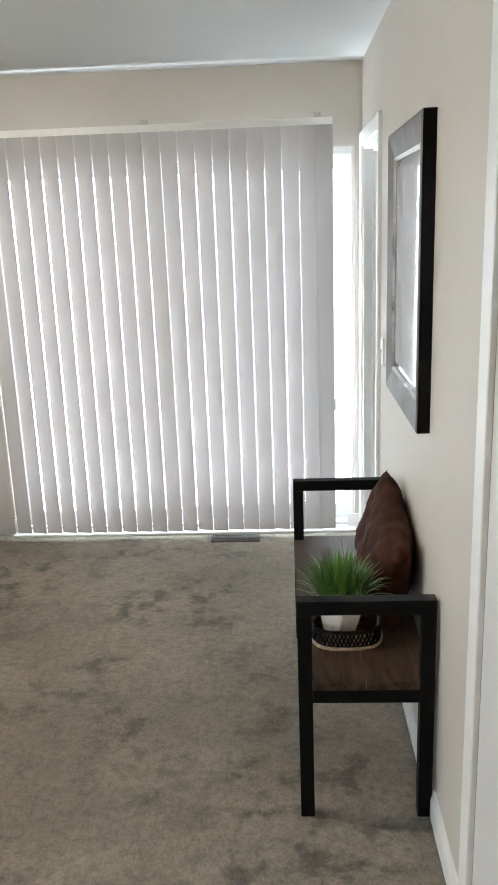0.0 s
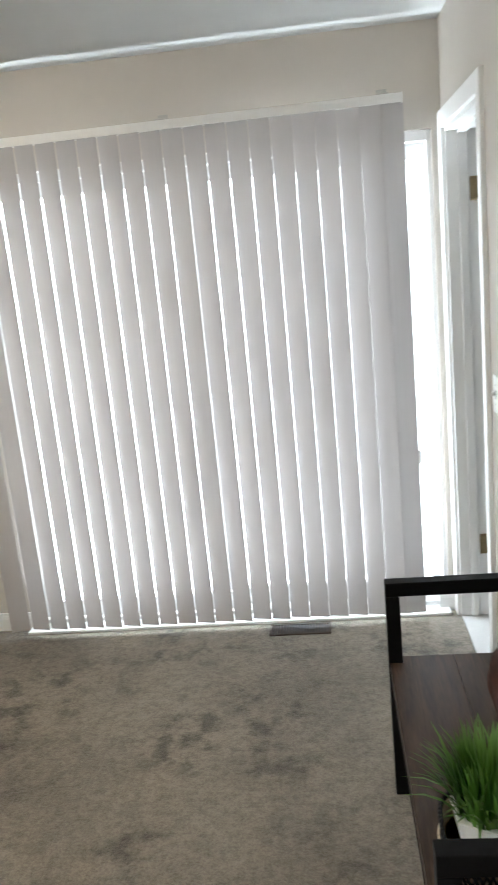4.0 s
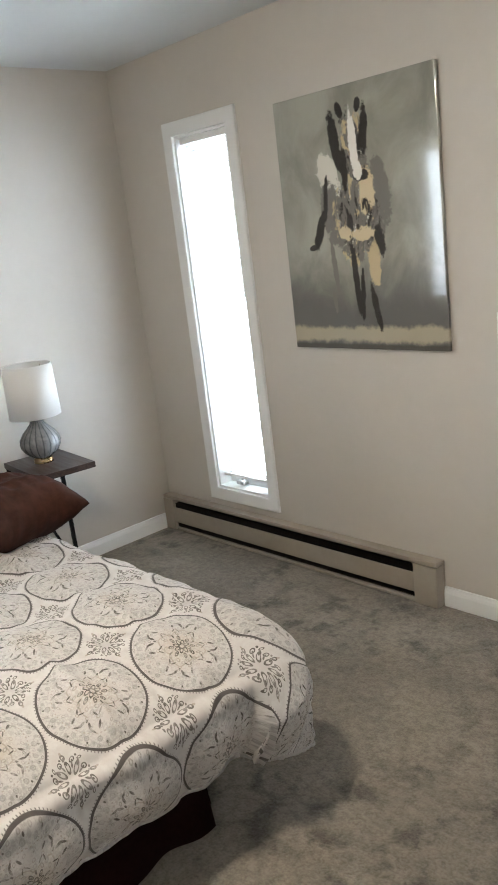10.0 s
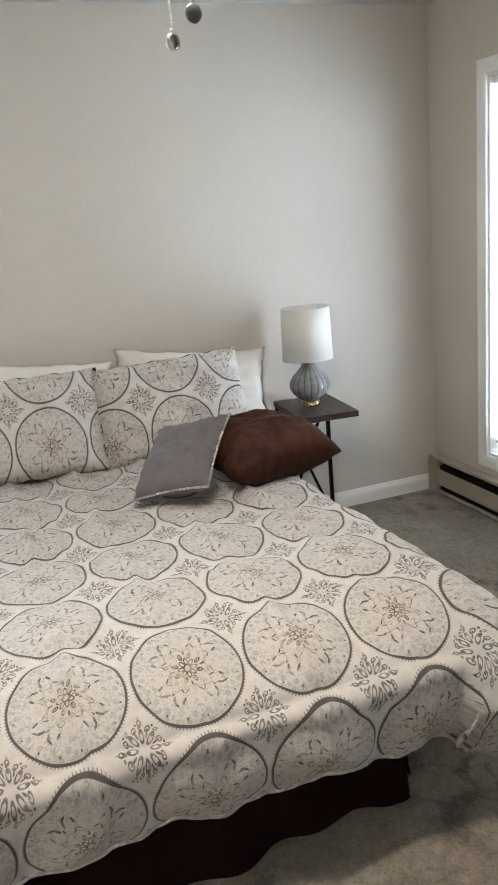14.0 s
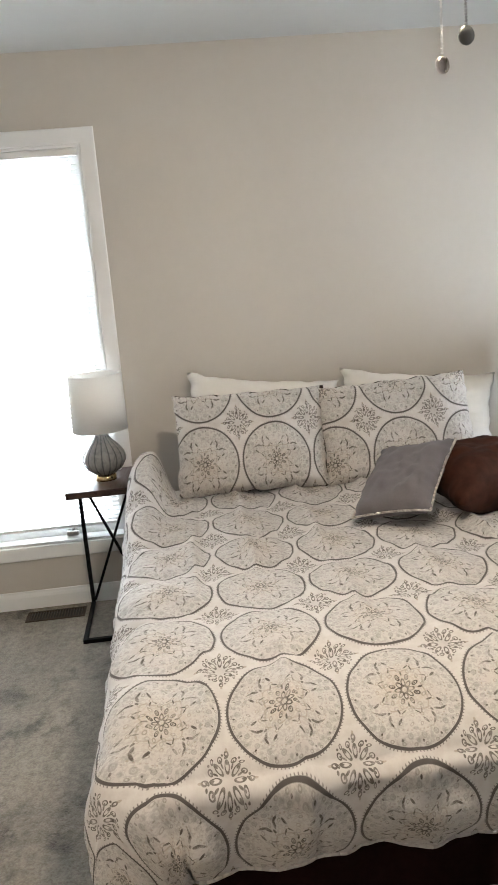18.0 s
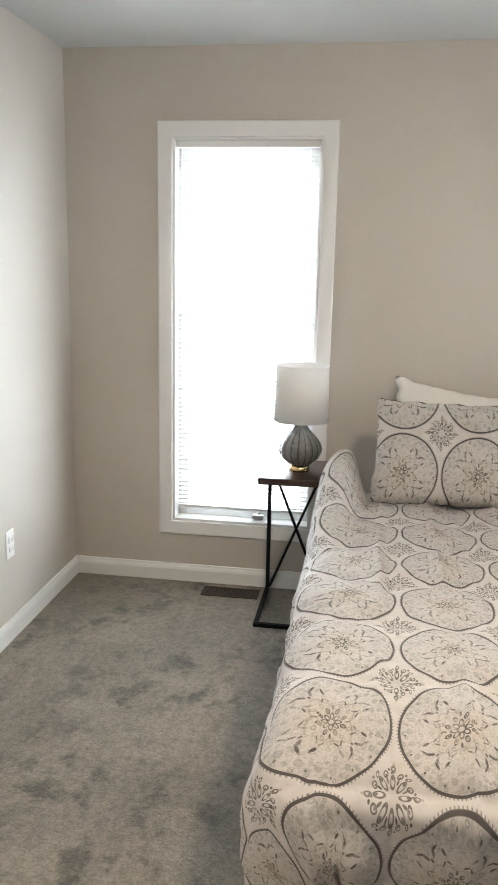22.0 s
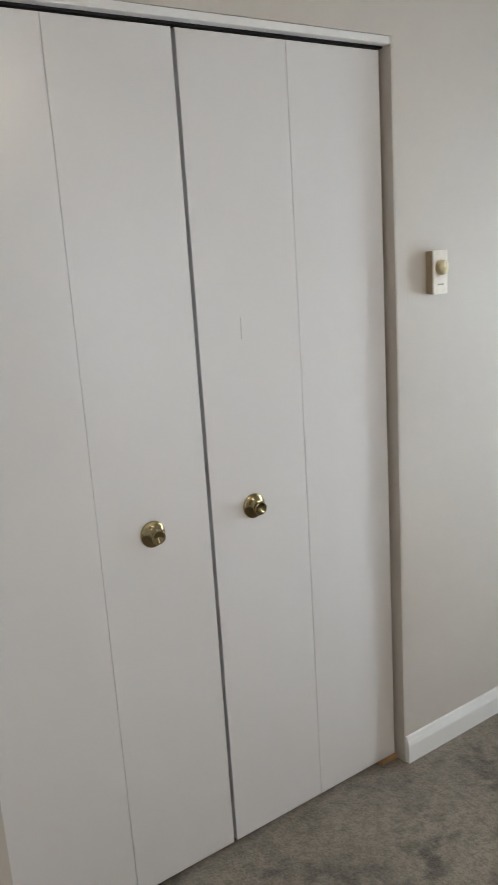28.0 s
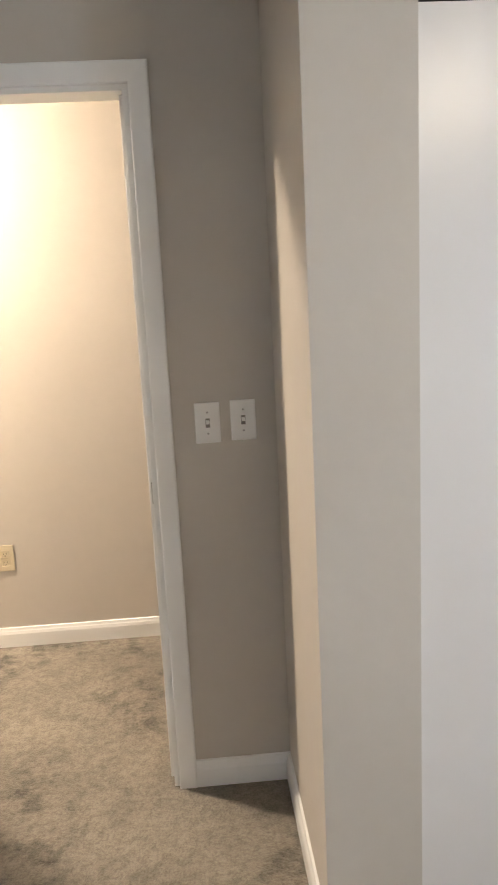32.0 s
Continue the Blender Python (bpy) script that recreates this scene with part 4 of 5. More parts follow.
skirt_side((BX - 0.165, BY0 + 0.09, 0), (BX - 0.250, BY1 - 0.13, 0), (1, 0, 0))
skirt_side((0.06, BY0 + 0.09, 0), (BX - 0.165, BY0 + 0.09, 0), (0, -1, 0))
skirt_side((0.06, BY1 - 0.13, 0), (BX - 0.250, BY1 - 0.13, 0), (0, 1, 0))

# the comforter: a padded sheet that slopes to the foot of the bed and hangs over three sides
S0, SC, S1 = 0.40, 2.180, 2.430      # along the bed: head, foot crease, hem
T0, T1 = BY0 - 0.43, BY1 + 0.40      # across the bed
SLOPE_FROM, SLOPE = 1.82, 0.85
RAD = 0.07


def bed_line(s):
    """Length along the cloth to x, z and the slope's angle."""
    d = max(0.0, s - SLOPE_FROM)
    x = s - (2 * SLOPE) ** 2 * d ** 3 / 6
    e = max(0.0, x - SLOPE_FROM)
    return x, BZ - 0.012 - SLOPE * e * e, math.atan(2 * SLOPE * e)


def ridge_line(w, width):
    return math.exp(-abs(w / width) ** 1.3)


def comforter_place(u, v):
    s, t = S0 + (S1 - S0) * u, T0 + (T1 - T0) * v
    cx = min(s, SC - RAD)
    cy = min(max(t, BY0 + RAD), BY1 - RAD)
    dx, dy = s - cx, t - cy
    far = math.hypot(dx, dy)
    d = far - RAD
    k, m = (s - 2.035) / CELL_V, (t - 1.634) / CELL_U
    # quilted squares, pulled creases along the bed and soft wrinkles
    quilt = 0.021 * (abs(math.sin(math.pi * (k + 0.5))) * abs(math.sin(math.pi * (m + 0.5)))) ** 0.45
    bend = 0.02 * noise.noise((s * 4, 1.0, 0.0))
    seam = 0.0
    for t1, h in ((1.465, 0.012), (1.655, 0.020), (1.90, 0.013), (2.17, 0.012), (2.43, 0.010)):
        amp = max(0.0, 0.5 + 1.3 * noise.noise((s * 3.1, t1 * 7, 4.0)))
        seam += 1.8 * h * amp * ridge_line(t - t1 - bend, 0.022)
    for s1, h in ((1.865, 0.012), (1.57, 0.012), (1.27, 0.012), (0.98, 0.010)):
        amp = max(0.0, 0.35 + 1.5 * noise.noise((t * 4.3, s1 * 7, 9.0)))
        seam -= h * amp * ridge_line(s - s1 - 0.03 * noise.noise((t * 5, s1, 0.0)), 0.020)
    seam += (0.012 * ridge_line(s - 2.200, 0.016) - 0.016 * ridge_line(s - 2.174 - bend * 0.3, 0.013)) * (1.0 if BY0 < t < BY1 else 0.3)
    wrinkle = 0.012 * noise.noise((s * 3.1, t * 3.7, 0.4)) + 0.012 * noise.noise((s * 8, t * 10, 2.0)) + 0.006 * noise.noise((s * 21, t * 25, 5.0))
    puff = 0.010 + quilt + wrinkle + seam
    lift = 0.0
    if s < 1.05 and t < 1.42:            # bunched up in a narrow roll beside the pillows
        q = max(0.0, 1 - (s - S0) / 0.70)
        w = t - 1.325 + 0.09 * (1 - q)
        lift = 0.21 * q ** 1.3 * math.exp(-abs(w / (0.066 if w > 0 else 0.115)) ** 2.6)
    if d <= 0:
        x, z, a = bed_line(s)
        return (x + puff * math.sin(a), t, z + lift + puff * math.cos(a))
    ex, ey = dx / far, dy / far
    corner = min(abs(ex), abs(ey)) * 1.414
    puff = 0.012 + (puff - 0.012) * (1 - 0.8 * corner)
    if dx > 0 and dy:
        # the corner is gathered: the hem runs round it in a curve
        ax, by = abs(ex) / (S1 - cx), abs(ey) / ((T1 - cy) if dy > 0 else (cy - T0))
        straight = 1 / max(ax, by)
        d *= (1 / math.hypot(ax, by) - RAD) / (straight - RAD)
    x, z, a0 = bed_line(cx + ex * RAD)
    y = cy + ey * RAD
    a0 *= abs(ex)
    roll = 0.030 + 0.060 * abs(ey)
    a1 = math.radians(90 + 17 * abs(ex) ** 2)
    a = min(a1, a0 + d / roll)
    o = roll * (math.sin(a) - math.sin(a0))
    z -= roll * (math.cos(a0) - math.cos(a))
    fall = d - (a1 - a0) * roll
    nearby = math.exp(-((s - SC - 0.04) / 0.20) ** 2)
    if fall > 0:
        o += fall * math.cos(a1) * (-1 if a1 < math.pi / 2 else 1)
        z -= fall * math.sin(a1)
        w = s * abs(ey) + t * abs(ex)
        o += 0.030 * math.sin(math.pi * min(1.0, fall / 0.20)) * (0.45 + 0.55 * abs(math.sin(math.pi * (m + 0.5)))) * abs(ex)
        loose = 0.40 * (1 - 0.85 * corner)
        o += loose * (0.032 * math.sin(14 * w + 1.5 * math.sin(4 * (s + t))) + 0.008 * math.sin(39 * w + 2.0)) * min(1, fall / 0.16)
        z += loose * 0.012 * math.sin(38 * w + 1.0) * min(1, fall / 0.15)
    if t < BY0:
        o += 0.012 * min(1, d / 0.10) * abs(ey) + 0.035 * math.exp(-((s - SC - 0.02) / 0.13) ** 2) * min(1, d / 0.05) * abs(ey) * (1 - 0.7 * min(1.0, max(0.0, fall) / 0.22)) + 0.03 * max(0.0, fall)
    if t > BY1 - 0.05:
        o += 0.085 * math.exp(-((s - SC) / 0.36) ** 2) * min(1, d / 0.12)
    z = max(z, 0.03 + 0.01 * math.sin(s * 20 + t * 15))
    return (x + ex * (o + puff * math.sin(a)), y + ey * (o + puff * math.sin(a)), z + lift + puff * math.cos(a))


def comforter_uv(u, v):
    s, t = S0 + (S1 - S0) * u, T0 + (T1 - T0) * v
    return (t - 1.634 + 0.01 * (s - 2.035) / CELL_V + CELL_U * 10, s - 2.035 + CELL_V * 10)


bm = sheet(240, 230, comforter_place, comforter_uv)
comforter_thing = thing("comforter", (0, 0, 0), "white comforter printed with grey medallions, spread over the bed", "comforter")
comforter = part("cover", bm, DAMASK, comforter_thing)
bm = bmesh.new()
rim = [comforter_place(1.0, k / 120) for k in range(121)]
for edge in (rim, [comforter_place(k / 120, 1.0) for k in range(121)], [comforter_place(k / 120, 0.0) for k in range(121)]):
    for p, q in zip(edge, edge[1:]):
        rod(bm, p, q, 0.0050, 6)
part("hem", bm, plain("hem_cotton", (0.46, 0.44, 0.425), 0.9, 0, 40, 0.05, 0.3), comforter_thing, "rolled pale hem", True)
sol = comforter.modifiers.new("thickness", "SOLIDIFY")
sol.thickness, sol.offset = 0.022, -1


SHAM_EDGE = plain("dark_brown_edge", (0.03, 0.016, 0.014), 0.8)


def cushion(name, label, category, w, h, t, place, mat, uv_shift=None, pinch=0.07, group="", power=0.55, trim=None, back=None, back_shift=0):
    """A stuffed cushion: w along x, h along z, t thick along y before it is placed."""
    ob = thing(name, (0, 0, 0), label, category, group)
    ob.matrix_basis = place
    seed = random.uniform(0, 50)

    def face(side):
        def f(u, v):
            a, b = 2 * u - 1, 2 * v - 1
            x = w / 2 * a * (1 - pinch * (1 - b * b))
            z = h / 2 * b * (1 - pinch * (1 - a * a))
            k = max(0.0, (1 - a ** 4) * (1 - b ** 4)) ** power
            sag = 1 - 0.18 * b
            crease = 0.016 * noise.noise((a * 2.2 + seed, b * 2.2, side)) + 0.008 * noise.noise((a * 5 + seed, b * 5, side * 2)) + 0.004 * noise.noise((a * 11 + seed, b * 11, side * 3))
            edge = max(abs(a), abs(b))
            wob = 0.012 * noise.noise((a * 5, b * 5 + seed, 1.0)) * edge ** 6
            x += 0.010 * noise.noise((b * 6, seed, 2.0)) * abs(a) ** 5
            z += 0.010 * noise.noise((a * 6, seed, 3.0)) * abs(b) ** 5
            return (x, side * (t / 2 * k * sag + crease * k) + wob, h / 2 + z)

        return f

    n = 34
    uvf = None
    if uv_shift is not None:
        fx, fz = uv_shift
        uvf = lambda u, v: ((((u - 0.5) * w - fx) / 0.298 + 10.5) * CELL_U, ((v * h - fz) / 0.34 + 10.5) * CELL_V)
    bm = sheet(n, n, face(-1), uvf)
    if back is not None:
        lining = sheet(n, n, face(1))
        bmesh.ops.translate(lining, vec=(0.014 * back_shift, 0, 0), verts=lining.verts)
        bmesh.ops.reverse_faces(lining, faces=lining.faces)
        part("backing", lining, back, ob, "dark brown backing", True)
        part("cover", bm, mat, ob, smooth=True)
        return ob
    other = sheet(n, n, face(1), uvf)
    tmp = bpy.data.meshes.new("tmp")
    other.to_mesh(tmp)
    other.free()
    bm.from_mesh(tmp)
    bpy.data.meshes.remove(tmp)
    bmesh.ops.remove_doubles(bm, verts=bm.verts, dist=0.0006)
    bmesh.ops.recalc_face_normals(bm, faces=bm.faces)
    part("cover", bm, mat, ob, smooth=True)
    if trim is not None:
        bm = bmesh.new()
        pts = []
        for i in range(80):
            q = i / 80 * 4
            k, f = int(q), q - int(q)
            a, b = ((-1 + 2 * f, -1), (1, -1 + 2 * f), (1 - 2 * f, 1), (-1, 1 - 2 * f))[k]
            x = w / 2 * a * (1 - pinch * (1 - b * b))
            z = h / 2 * b * (1 - pinch * (1 - a * a))
            pts.append((x, 0, h / 2 + z))
        for p, q in zip(pts, pts[1:] + pts[:1]):
            rod(bm, p, q, 0.0045, 6)
        part("piping", bm, trim, ob, "pale piping", True)
    return ob


def stand(x, y, z, lean, turn, spin=0.0):
    """Bottom edge at the place, leaned back by degrees; at turn 0 it faces -y."""
    return pose(x, y, z, 0, 0, turn) @ pose(0, 0, 0, -lean) @ pose(0, 0, 0, 0, spin)


TOP = BZ + 0.022


def lay(origin, across, up):
    """A pose from the cushion's bottom middle, the way along its width and the way up its height."""
    ex = Vector(across).normalized()
    ez = Vector(up)
    ez = (ez - ez.dot(ex) * ex).normalized()
    return Matrix.Translation(origin) @ Matrix((ex, ez.cross(ex), ez)).transposed().to_4x4()


cushion("pillow", "plain white pillow against the wall", "pillow", 0.68, 0.432, 0.19, stand(0.235, 1.79, TOP, 16, 90, 8), WHITE_COTTON, pinch=0.10, group="white pillows")
cushion("pillow", "plain white pillow slumped beside the lamp table", "pillow", 0.72, 0.412, 0.20, stand(0.235, 2.51, TOP - 0.02, 18, 90, 7), WHITE_COTTON, pinch=0.10, group="white pillows")
cushion("pillow_sham", "white pillow sham printed with grey medallions", "pillow", 0.625, 0.425, 0.16, stand(0.50, 1.742, TOP - 0.006, 23, 90, 1), DAMASK, (-0.055, 0.285), 0.035, "printed shams", back=SHAM_EDGE, back_shift=1)
cushion("pillow_sham", "white pillow sham printed with grey medallions, tilted", "pillow", 0.655, 0.42, 0.16, stand(0.50, 2.372, TOP - 0.008, 23, 90, -1.8), DAMASK, (-0.150, 0.250), 0.035, "printed shams", back=SHAM_EDGE, back_shift=-1)
cushion("cushion", "square grey cushion with patterned piping on the bed", "cushion", 0.29, 0.40, 0.11, lay((1.115, 2.135, TOP + 0.05), (0.15, 0.195, 0.05), (-0.276, 0.217, 0.15)), GREY_COTTON, trim=plain("flecked_piping", (0.40, 0.37, 0.345), 0.9, 0, 120, 0.45, 0.4))
cushion("cushion", "large brown suede cushion lying on the bed", "cushion", 0.52, 0.40, 0.21, lay((1.085, 2.61, TOP + 0.056), (-0.15, 0.475, -0.035), (-0.32, -0.12, 0.075)), BROWN_VELVET, pinch=0.13, power=0.72)

# ---- night tables and lamps ----


def night_table(place, turn, label, d):
    """A table on a C-shaped frame; x: depth d from the wall, y: width."""
    ob = thing("night_table", place, label, "side table", "night tables", turn=turn)
    w, h = 0.285, 0.645
    part("tabletop", boxes(((0, 0, h - 0.028), (d, w, h)), bevel=0.003), TABLE_WOOD, ob, "dark wooden top")
    k, x = 0.017, 0.020
    for y in (0.012, w - 0.012):
        bm = bmesh.new()
        bar(bm, (x, y, 0.017), (x, y, h - 0.028), k)
        part("leg", bm, BLACK_STEEL, ob)
        bm = bmesh.new()
        bar(bm, (x - 0.0085, y, 0.0085), (0.435, y, 0.0085), k)
        part("floor_bar", bm, BLACK_STEEL, ob)
    for y0, y1, dx in ((0.022, w - 0.022, 0.0), (w - 0.022, 0.022, 0.012)):
        bm = bmesh.new()
        bar(bm, (x + dx, y0, 0.020), (x + dx, y1, h - 0.028), 0.012)
        part("brace", bm, BLACK_STEEL, ob)
    bm = bmesh.new()
    bar(bm, (0.4265, 0.0205, 0.0085), (0.4265, w - 0.0205, 0.0085), k)
    part("front_bar", bm, BLACK_STEEL, ob)
    return ob


night_table((0.018, 0.958, 0.0), 0, "dark wooden side table on a black C-shaped frame by the window", 0.365)
night_table((0.03, 2.972, 0.0), -6, "dark wooden side table on a black C-shaped frame in the corner", 0.41)


def glazed(name, base, dark):
    n = Nodes(name)
    p = n.coord("Object")
    x, y, z = n.xyz(p)[0:3]
    a = n.m("ARCTAN2", y, x)
    rib = n.m("ABSOLUTE", n.m("SINE", n.m("MULTIPLY", a, 9.0)))
    cloud = n.noise(p, 24, 5, 0.68, 1.4)
    f = n.m("ADD", n.m("MULTIPLY", n.step(rib, 0.0, 0.5), 0.28), n.m("MULTIPLY", cloud, 0.72))
    return n.set(base_color=n.mix(n.step(f, 0.34, 0.72), dark, base), roughness=0.24, coat_weight=0.3)


GOURD = glazed("blue_grey_glaze", (0.230, 0.236, 0.236), (0.085, 0.090, 0.096))


def table_lamp(place, label):
    ob = thing("table_lamp", place, label, "lamp", "table lamps")
    part("foot", lathe(((0.046, 0.0), (0.046, 0.004), (0.044, 0.022), (0.040, 0.024)), 36), BRASS, ob, "brass foot", True)
    prof = ((0.038, 0.024), (0.054, 0.034), (0.080, 0.056), (0.093, 0.080), (0.096, 0.098), (0.091, 0.120), (0.075, 0.145), (0.052, 0.168), (0.035, 0.188), (0.027, 0.206), (0.026, 0.214))
    part("base", lathe(prof, 144, 18, 0.055), GOURD, ob, "ribbed blue-grey glazed base", True)
    bm = lathe(((0.018, 0.214), (0.018, 0.236), (0.012, 0.240), (0.012, 0.300), (0.0, 0.302)), 20)
    part("socket", bm, BRASS, ob, "", True)
    bm = lathe(((0.119, 0.222), (0.113, 0.462)), 64)
    for f in [f for f in bm.faces if len(f.verts) > 4]:
        bm.faces.remove(f)
    shade = part("shade", bm, SHADE, ob, "white linen drum shade", True)
    s = shade.modifiers.new("thickness", "SOLIDIFY")
    s.thickness = 0.003
    bm = bmesh.new()
    for k in range(3):
        a = 2 * math.pi * k / 3
        rod(bm, (0, 0, 0.296), (0.1125 * math.cos(a), 0.1125 * math.sin(a), 0.448), 0.0015, 6)
    part("spider", bm, BRASS, ob)
    return ob


table_lamp((0.205, 1.118, 0.645), "ribbed blue-grey lamp with white shade before the window")
table_lamp((0.215, 3.090, 0.645), "ribbed blue-grey lamp with white shade in the corner")


def lamp_cord(points, label):
    """A thin pale flex through the given places."""
    data = bpy.data.curves.new("lamp_cord", "CURVE")
    data.dimensions, data.bevel_depth, data.bevel_resolution, data.resolution_u = "3D", 0.0026, 2, 8
    line = data.splines.new("BEZIER")
    line.bezier_points.add(len(points) - 1)
    for bp, co in zip(line.bezier_points, points):
        bp.co, bp.handle_left_type, bp.handle_right_type = co, "AUTO", "AUTO"
    data.materials.append(WHITE_PLASTIC)
    return tagged(new("lamp_cord", data), label, "cord", "lamp cords")


lamp_cord(((0.160, 1.118, 0.650), (0.075, 1.16, 0.649), (0.012, 1.19, 0.62), (0.020, 1.205, 0.40), (0.035, 1.24, 0.12), (0.06, 1.29, 0.006)), "pale flex hanging behind the side table to the floor")
lamp_cord(((0.170, 3.090, 0.650), (0.075, 3.10, 0.649), (0.016, 3.13, 0.62), (0.014, 3.16, 0.48), (0.012, 3.19, 0.455)), "pale flex from the corner lamp to the wall outlet")

# ---- bench ----
bench = thing("bench", (3.985, 1.632, 0.0), "black metal bench with walnut seat against the wall", "bench")
bd, bw = 0.378, 1.085
k = 0.040
for y in (0.0, bw - k):
    for x in (0.0, bd - k):
        part("leg", boxes(((x, y, 0.0), (x + k, y + k, 0.648)), bevel=0.002), BLACK_STEEL, bench)
    part("arm_rail", boxes(((0.0, y, 0.6485), (bd, y + k, 0.690)), bevel=0.002), BLACK_STEEL, bench)
    part("seat_rail", boxes(((k + 0.0005, y, 0.378), (bd - k - 0.0005, y + k, 0.416)), bevel=0.002), BLACK_STEEL, bench)
for x in (0.003, bd - k + 0.003):
    part("side_rail", boxes(((x, k + 0.0005, 0.380), (x + 0.034, bw - k - 0.0005, 0.412)), bevel=0.002), BLACK_STEEL, bench)
nb = 2
for i in range(nb):
    a, b = 0.002 + i * (bd - 0.004) / nb + 0.0007, 0.002 + (i + 1) * (bd - 0.004) / nb - 0.0007
    c, e = (max(a, k + 0.001), min(b, bd - k - 0.001))
    bm = boxes(((a, k + 0.001, 0.4165), (b, bw - k - 0.001, 0.4420)), ((c, 0.003, 0.4165), (e, k + 0.001, 0.4420)), ((c, bw - k - 0.001, 0.4165), (e, bw - 0.003, 0.4420)))
    part("seat_board", bm, WALNUT, bench, "dark brown wooden seat board")

cush = cushion("cushion", "brown suede cushion with buttons leaning on the bench", "cushion", 0.53, 0.335, 0.155, stand(4.262, 2.20, 0.450, 9, -90, 11), BROWN_VELVET)
for x, z in ((-0.150, 0.185), (-0.120, 0.140), (-0.085, 0.090)):
    b = part("button", lathe(((0.011, 0.0), (0.013, 0.003), (0.010, 0.006), (0.0, 0.007)), 16), PEWTER, cush, "dark metal button", True)
    b.matrix_basis = pose(x, -0.066, z, 90)

# lattice tray, pot and grass
LINING = plain("tan_lining", (0.42, 0.33, 0.23), 0.7, 0, 40, 0.1, 0.1)
tray = thing("lattice_tray", (4.136, 1.925, 0.440), "oval black lattice tray with pale wooden base on bench", "tray")
TA, TB, TH = 0.106, 0.118, 0.062


def oval(a, r=1.0):
    c, s = math.cos(a), math.sin(a)
    q = (abs(c) ** 3.2 + abs(s) ** 3.2) ** (-1 / 3.2)
    return TA * r * q * c, TB * r * q * s


for name, z, r, rad, mat in (("bottom_rim", 0.007, 1.0, 0.007, LINING), ("top_rim", TH, 1.0, 0.004, BLACK_STEEL)):
    bm = bmesh.new()
    for i in range(64):
        a, b = 2 * math.pi * i / 64, 2 * math.pi * (i + 1) / 64
        rod(bm, (*oval(a), z), (*oval(b), z), rad, 6)
    part(name, bm, mat, tray, "pale wooden bottom rim" if mat is LINING else "", True)
bm = bmesh.new()
for i in range(28):
    a, b, c = (2 * math.pi * (i + q) / 28 for q in (0, 1, 0.5))
    for p, q in (((a, 0.008), (b, TH)), ((b, 0.008), (a, TH)), ((a, TH / 2), (c, TH)), ((a, TH / 2), (c, 0.008)), ((b, TH / 2), (c, TH)), ((b, TH / 2), (c, 0.008))):
        bar(bm, (*oval(p[0]), p[1]), (*oval(q[0]), q[1]), 0.0042)
part("lattice", bm, BLACK_STEEL, tray, "black pierced metal band")
bm = sheet(64, 1, lambda u, v: (*oval(2 * math.pi * u, 0.955), 0.010 + v * (TH - 0.014)))
part("lining", bm, LINING, tray, "pale tan lining", True)
bm = bmesh.new()
vs = [bm.verts.new((*oval(2 * math.pi * i / 64, 0.985), 0.006)) for i in range(64)]
bm.faces.new(vs)
bmesh.ops.solidify(bm, geom=bm.faces[:], thickness=0.004)
part("tray_floor", bm, RAW_WOOD, tray, "pale wood tray floor")

for sy in (-1, 1):
    bm = bmesh.new()
    for q in range(5):
        a = 2 * math.pi * q / 5 + 0.3
        cy, cz = 0.011 * math.cos(a), 0.011 * math.sin(a)
        for i in range(8):
            p0, p1 = (2 * math.pi * (i + e) / 8 for e in (0, 1))
            rod(bm, (0, cy + 0.007 * math.cos(p0), cz + 0.007 * math.sin(p0)), (0, cy + 0.007 * math.cos(p1), cz + 0.007 * math.sin(p1)), 0.002, 5)
    handle = part("handle", bm, BLACK_STEEL, tray, "black metal rosette handle")
    handle.matrix_basis = pose(TA * sy, 0, TH + 0.018)

pot = thing("potted_grass", (4.120, 1.915, 0.450), "artificial green grass in a faceted white pot", "plant")
bm = bmesh.new()
lo = [bm.verts.new((0.052 * math.cos(math.pi * i / 3 + 0.3), 0.052 * math.sin(math.pi * i / 3 + 0.3), 0.0)) for i in range(6)]
hi = [bm.verts.new((0.080 * math.cos(math.pi * i / 3 + 0.6), 0.080 * math.sin(math.pi * i / 3 + 0.6), 0.105)) for i in range(6)]
for i in range(6):
    bm.faces.new((lo[i], lo[(i + 1) % 6], hi[i]))
    bm.faces.new((lo[(i + 1) % 6], hi[(i + 1) % 6], hi[i]))
bm.faces.new(list(reversed(lo)))
bm.faces.new(hi)
bmesh.ops.bevel(bm, geom=bm.edges[:], offset=0.002, segments=2, affect="EDGES")
part("pot", bm, CERAMIC, pot, "faceted white ceramic pot")


def grass_material():
    n = Nodes("grass_blade")
    r = n.tree.nodes.new("ShaderNodeNewGeometry").outputs["Random Per Island"]
    z = n.xyz(n.coord("Object"))[2]
    tip = n.step(z, 0.10, 0.30)
    c = n.mix(r, (0.034, 0.120, 0.012), (0.105, 0.240, 0.030))
    c = n.mix(n.m("MULTIPLY", tip, 0.4), c, (0.22, 0.36, 0.09))
    return n.set(base_color=c, roughness=0.45)


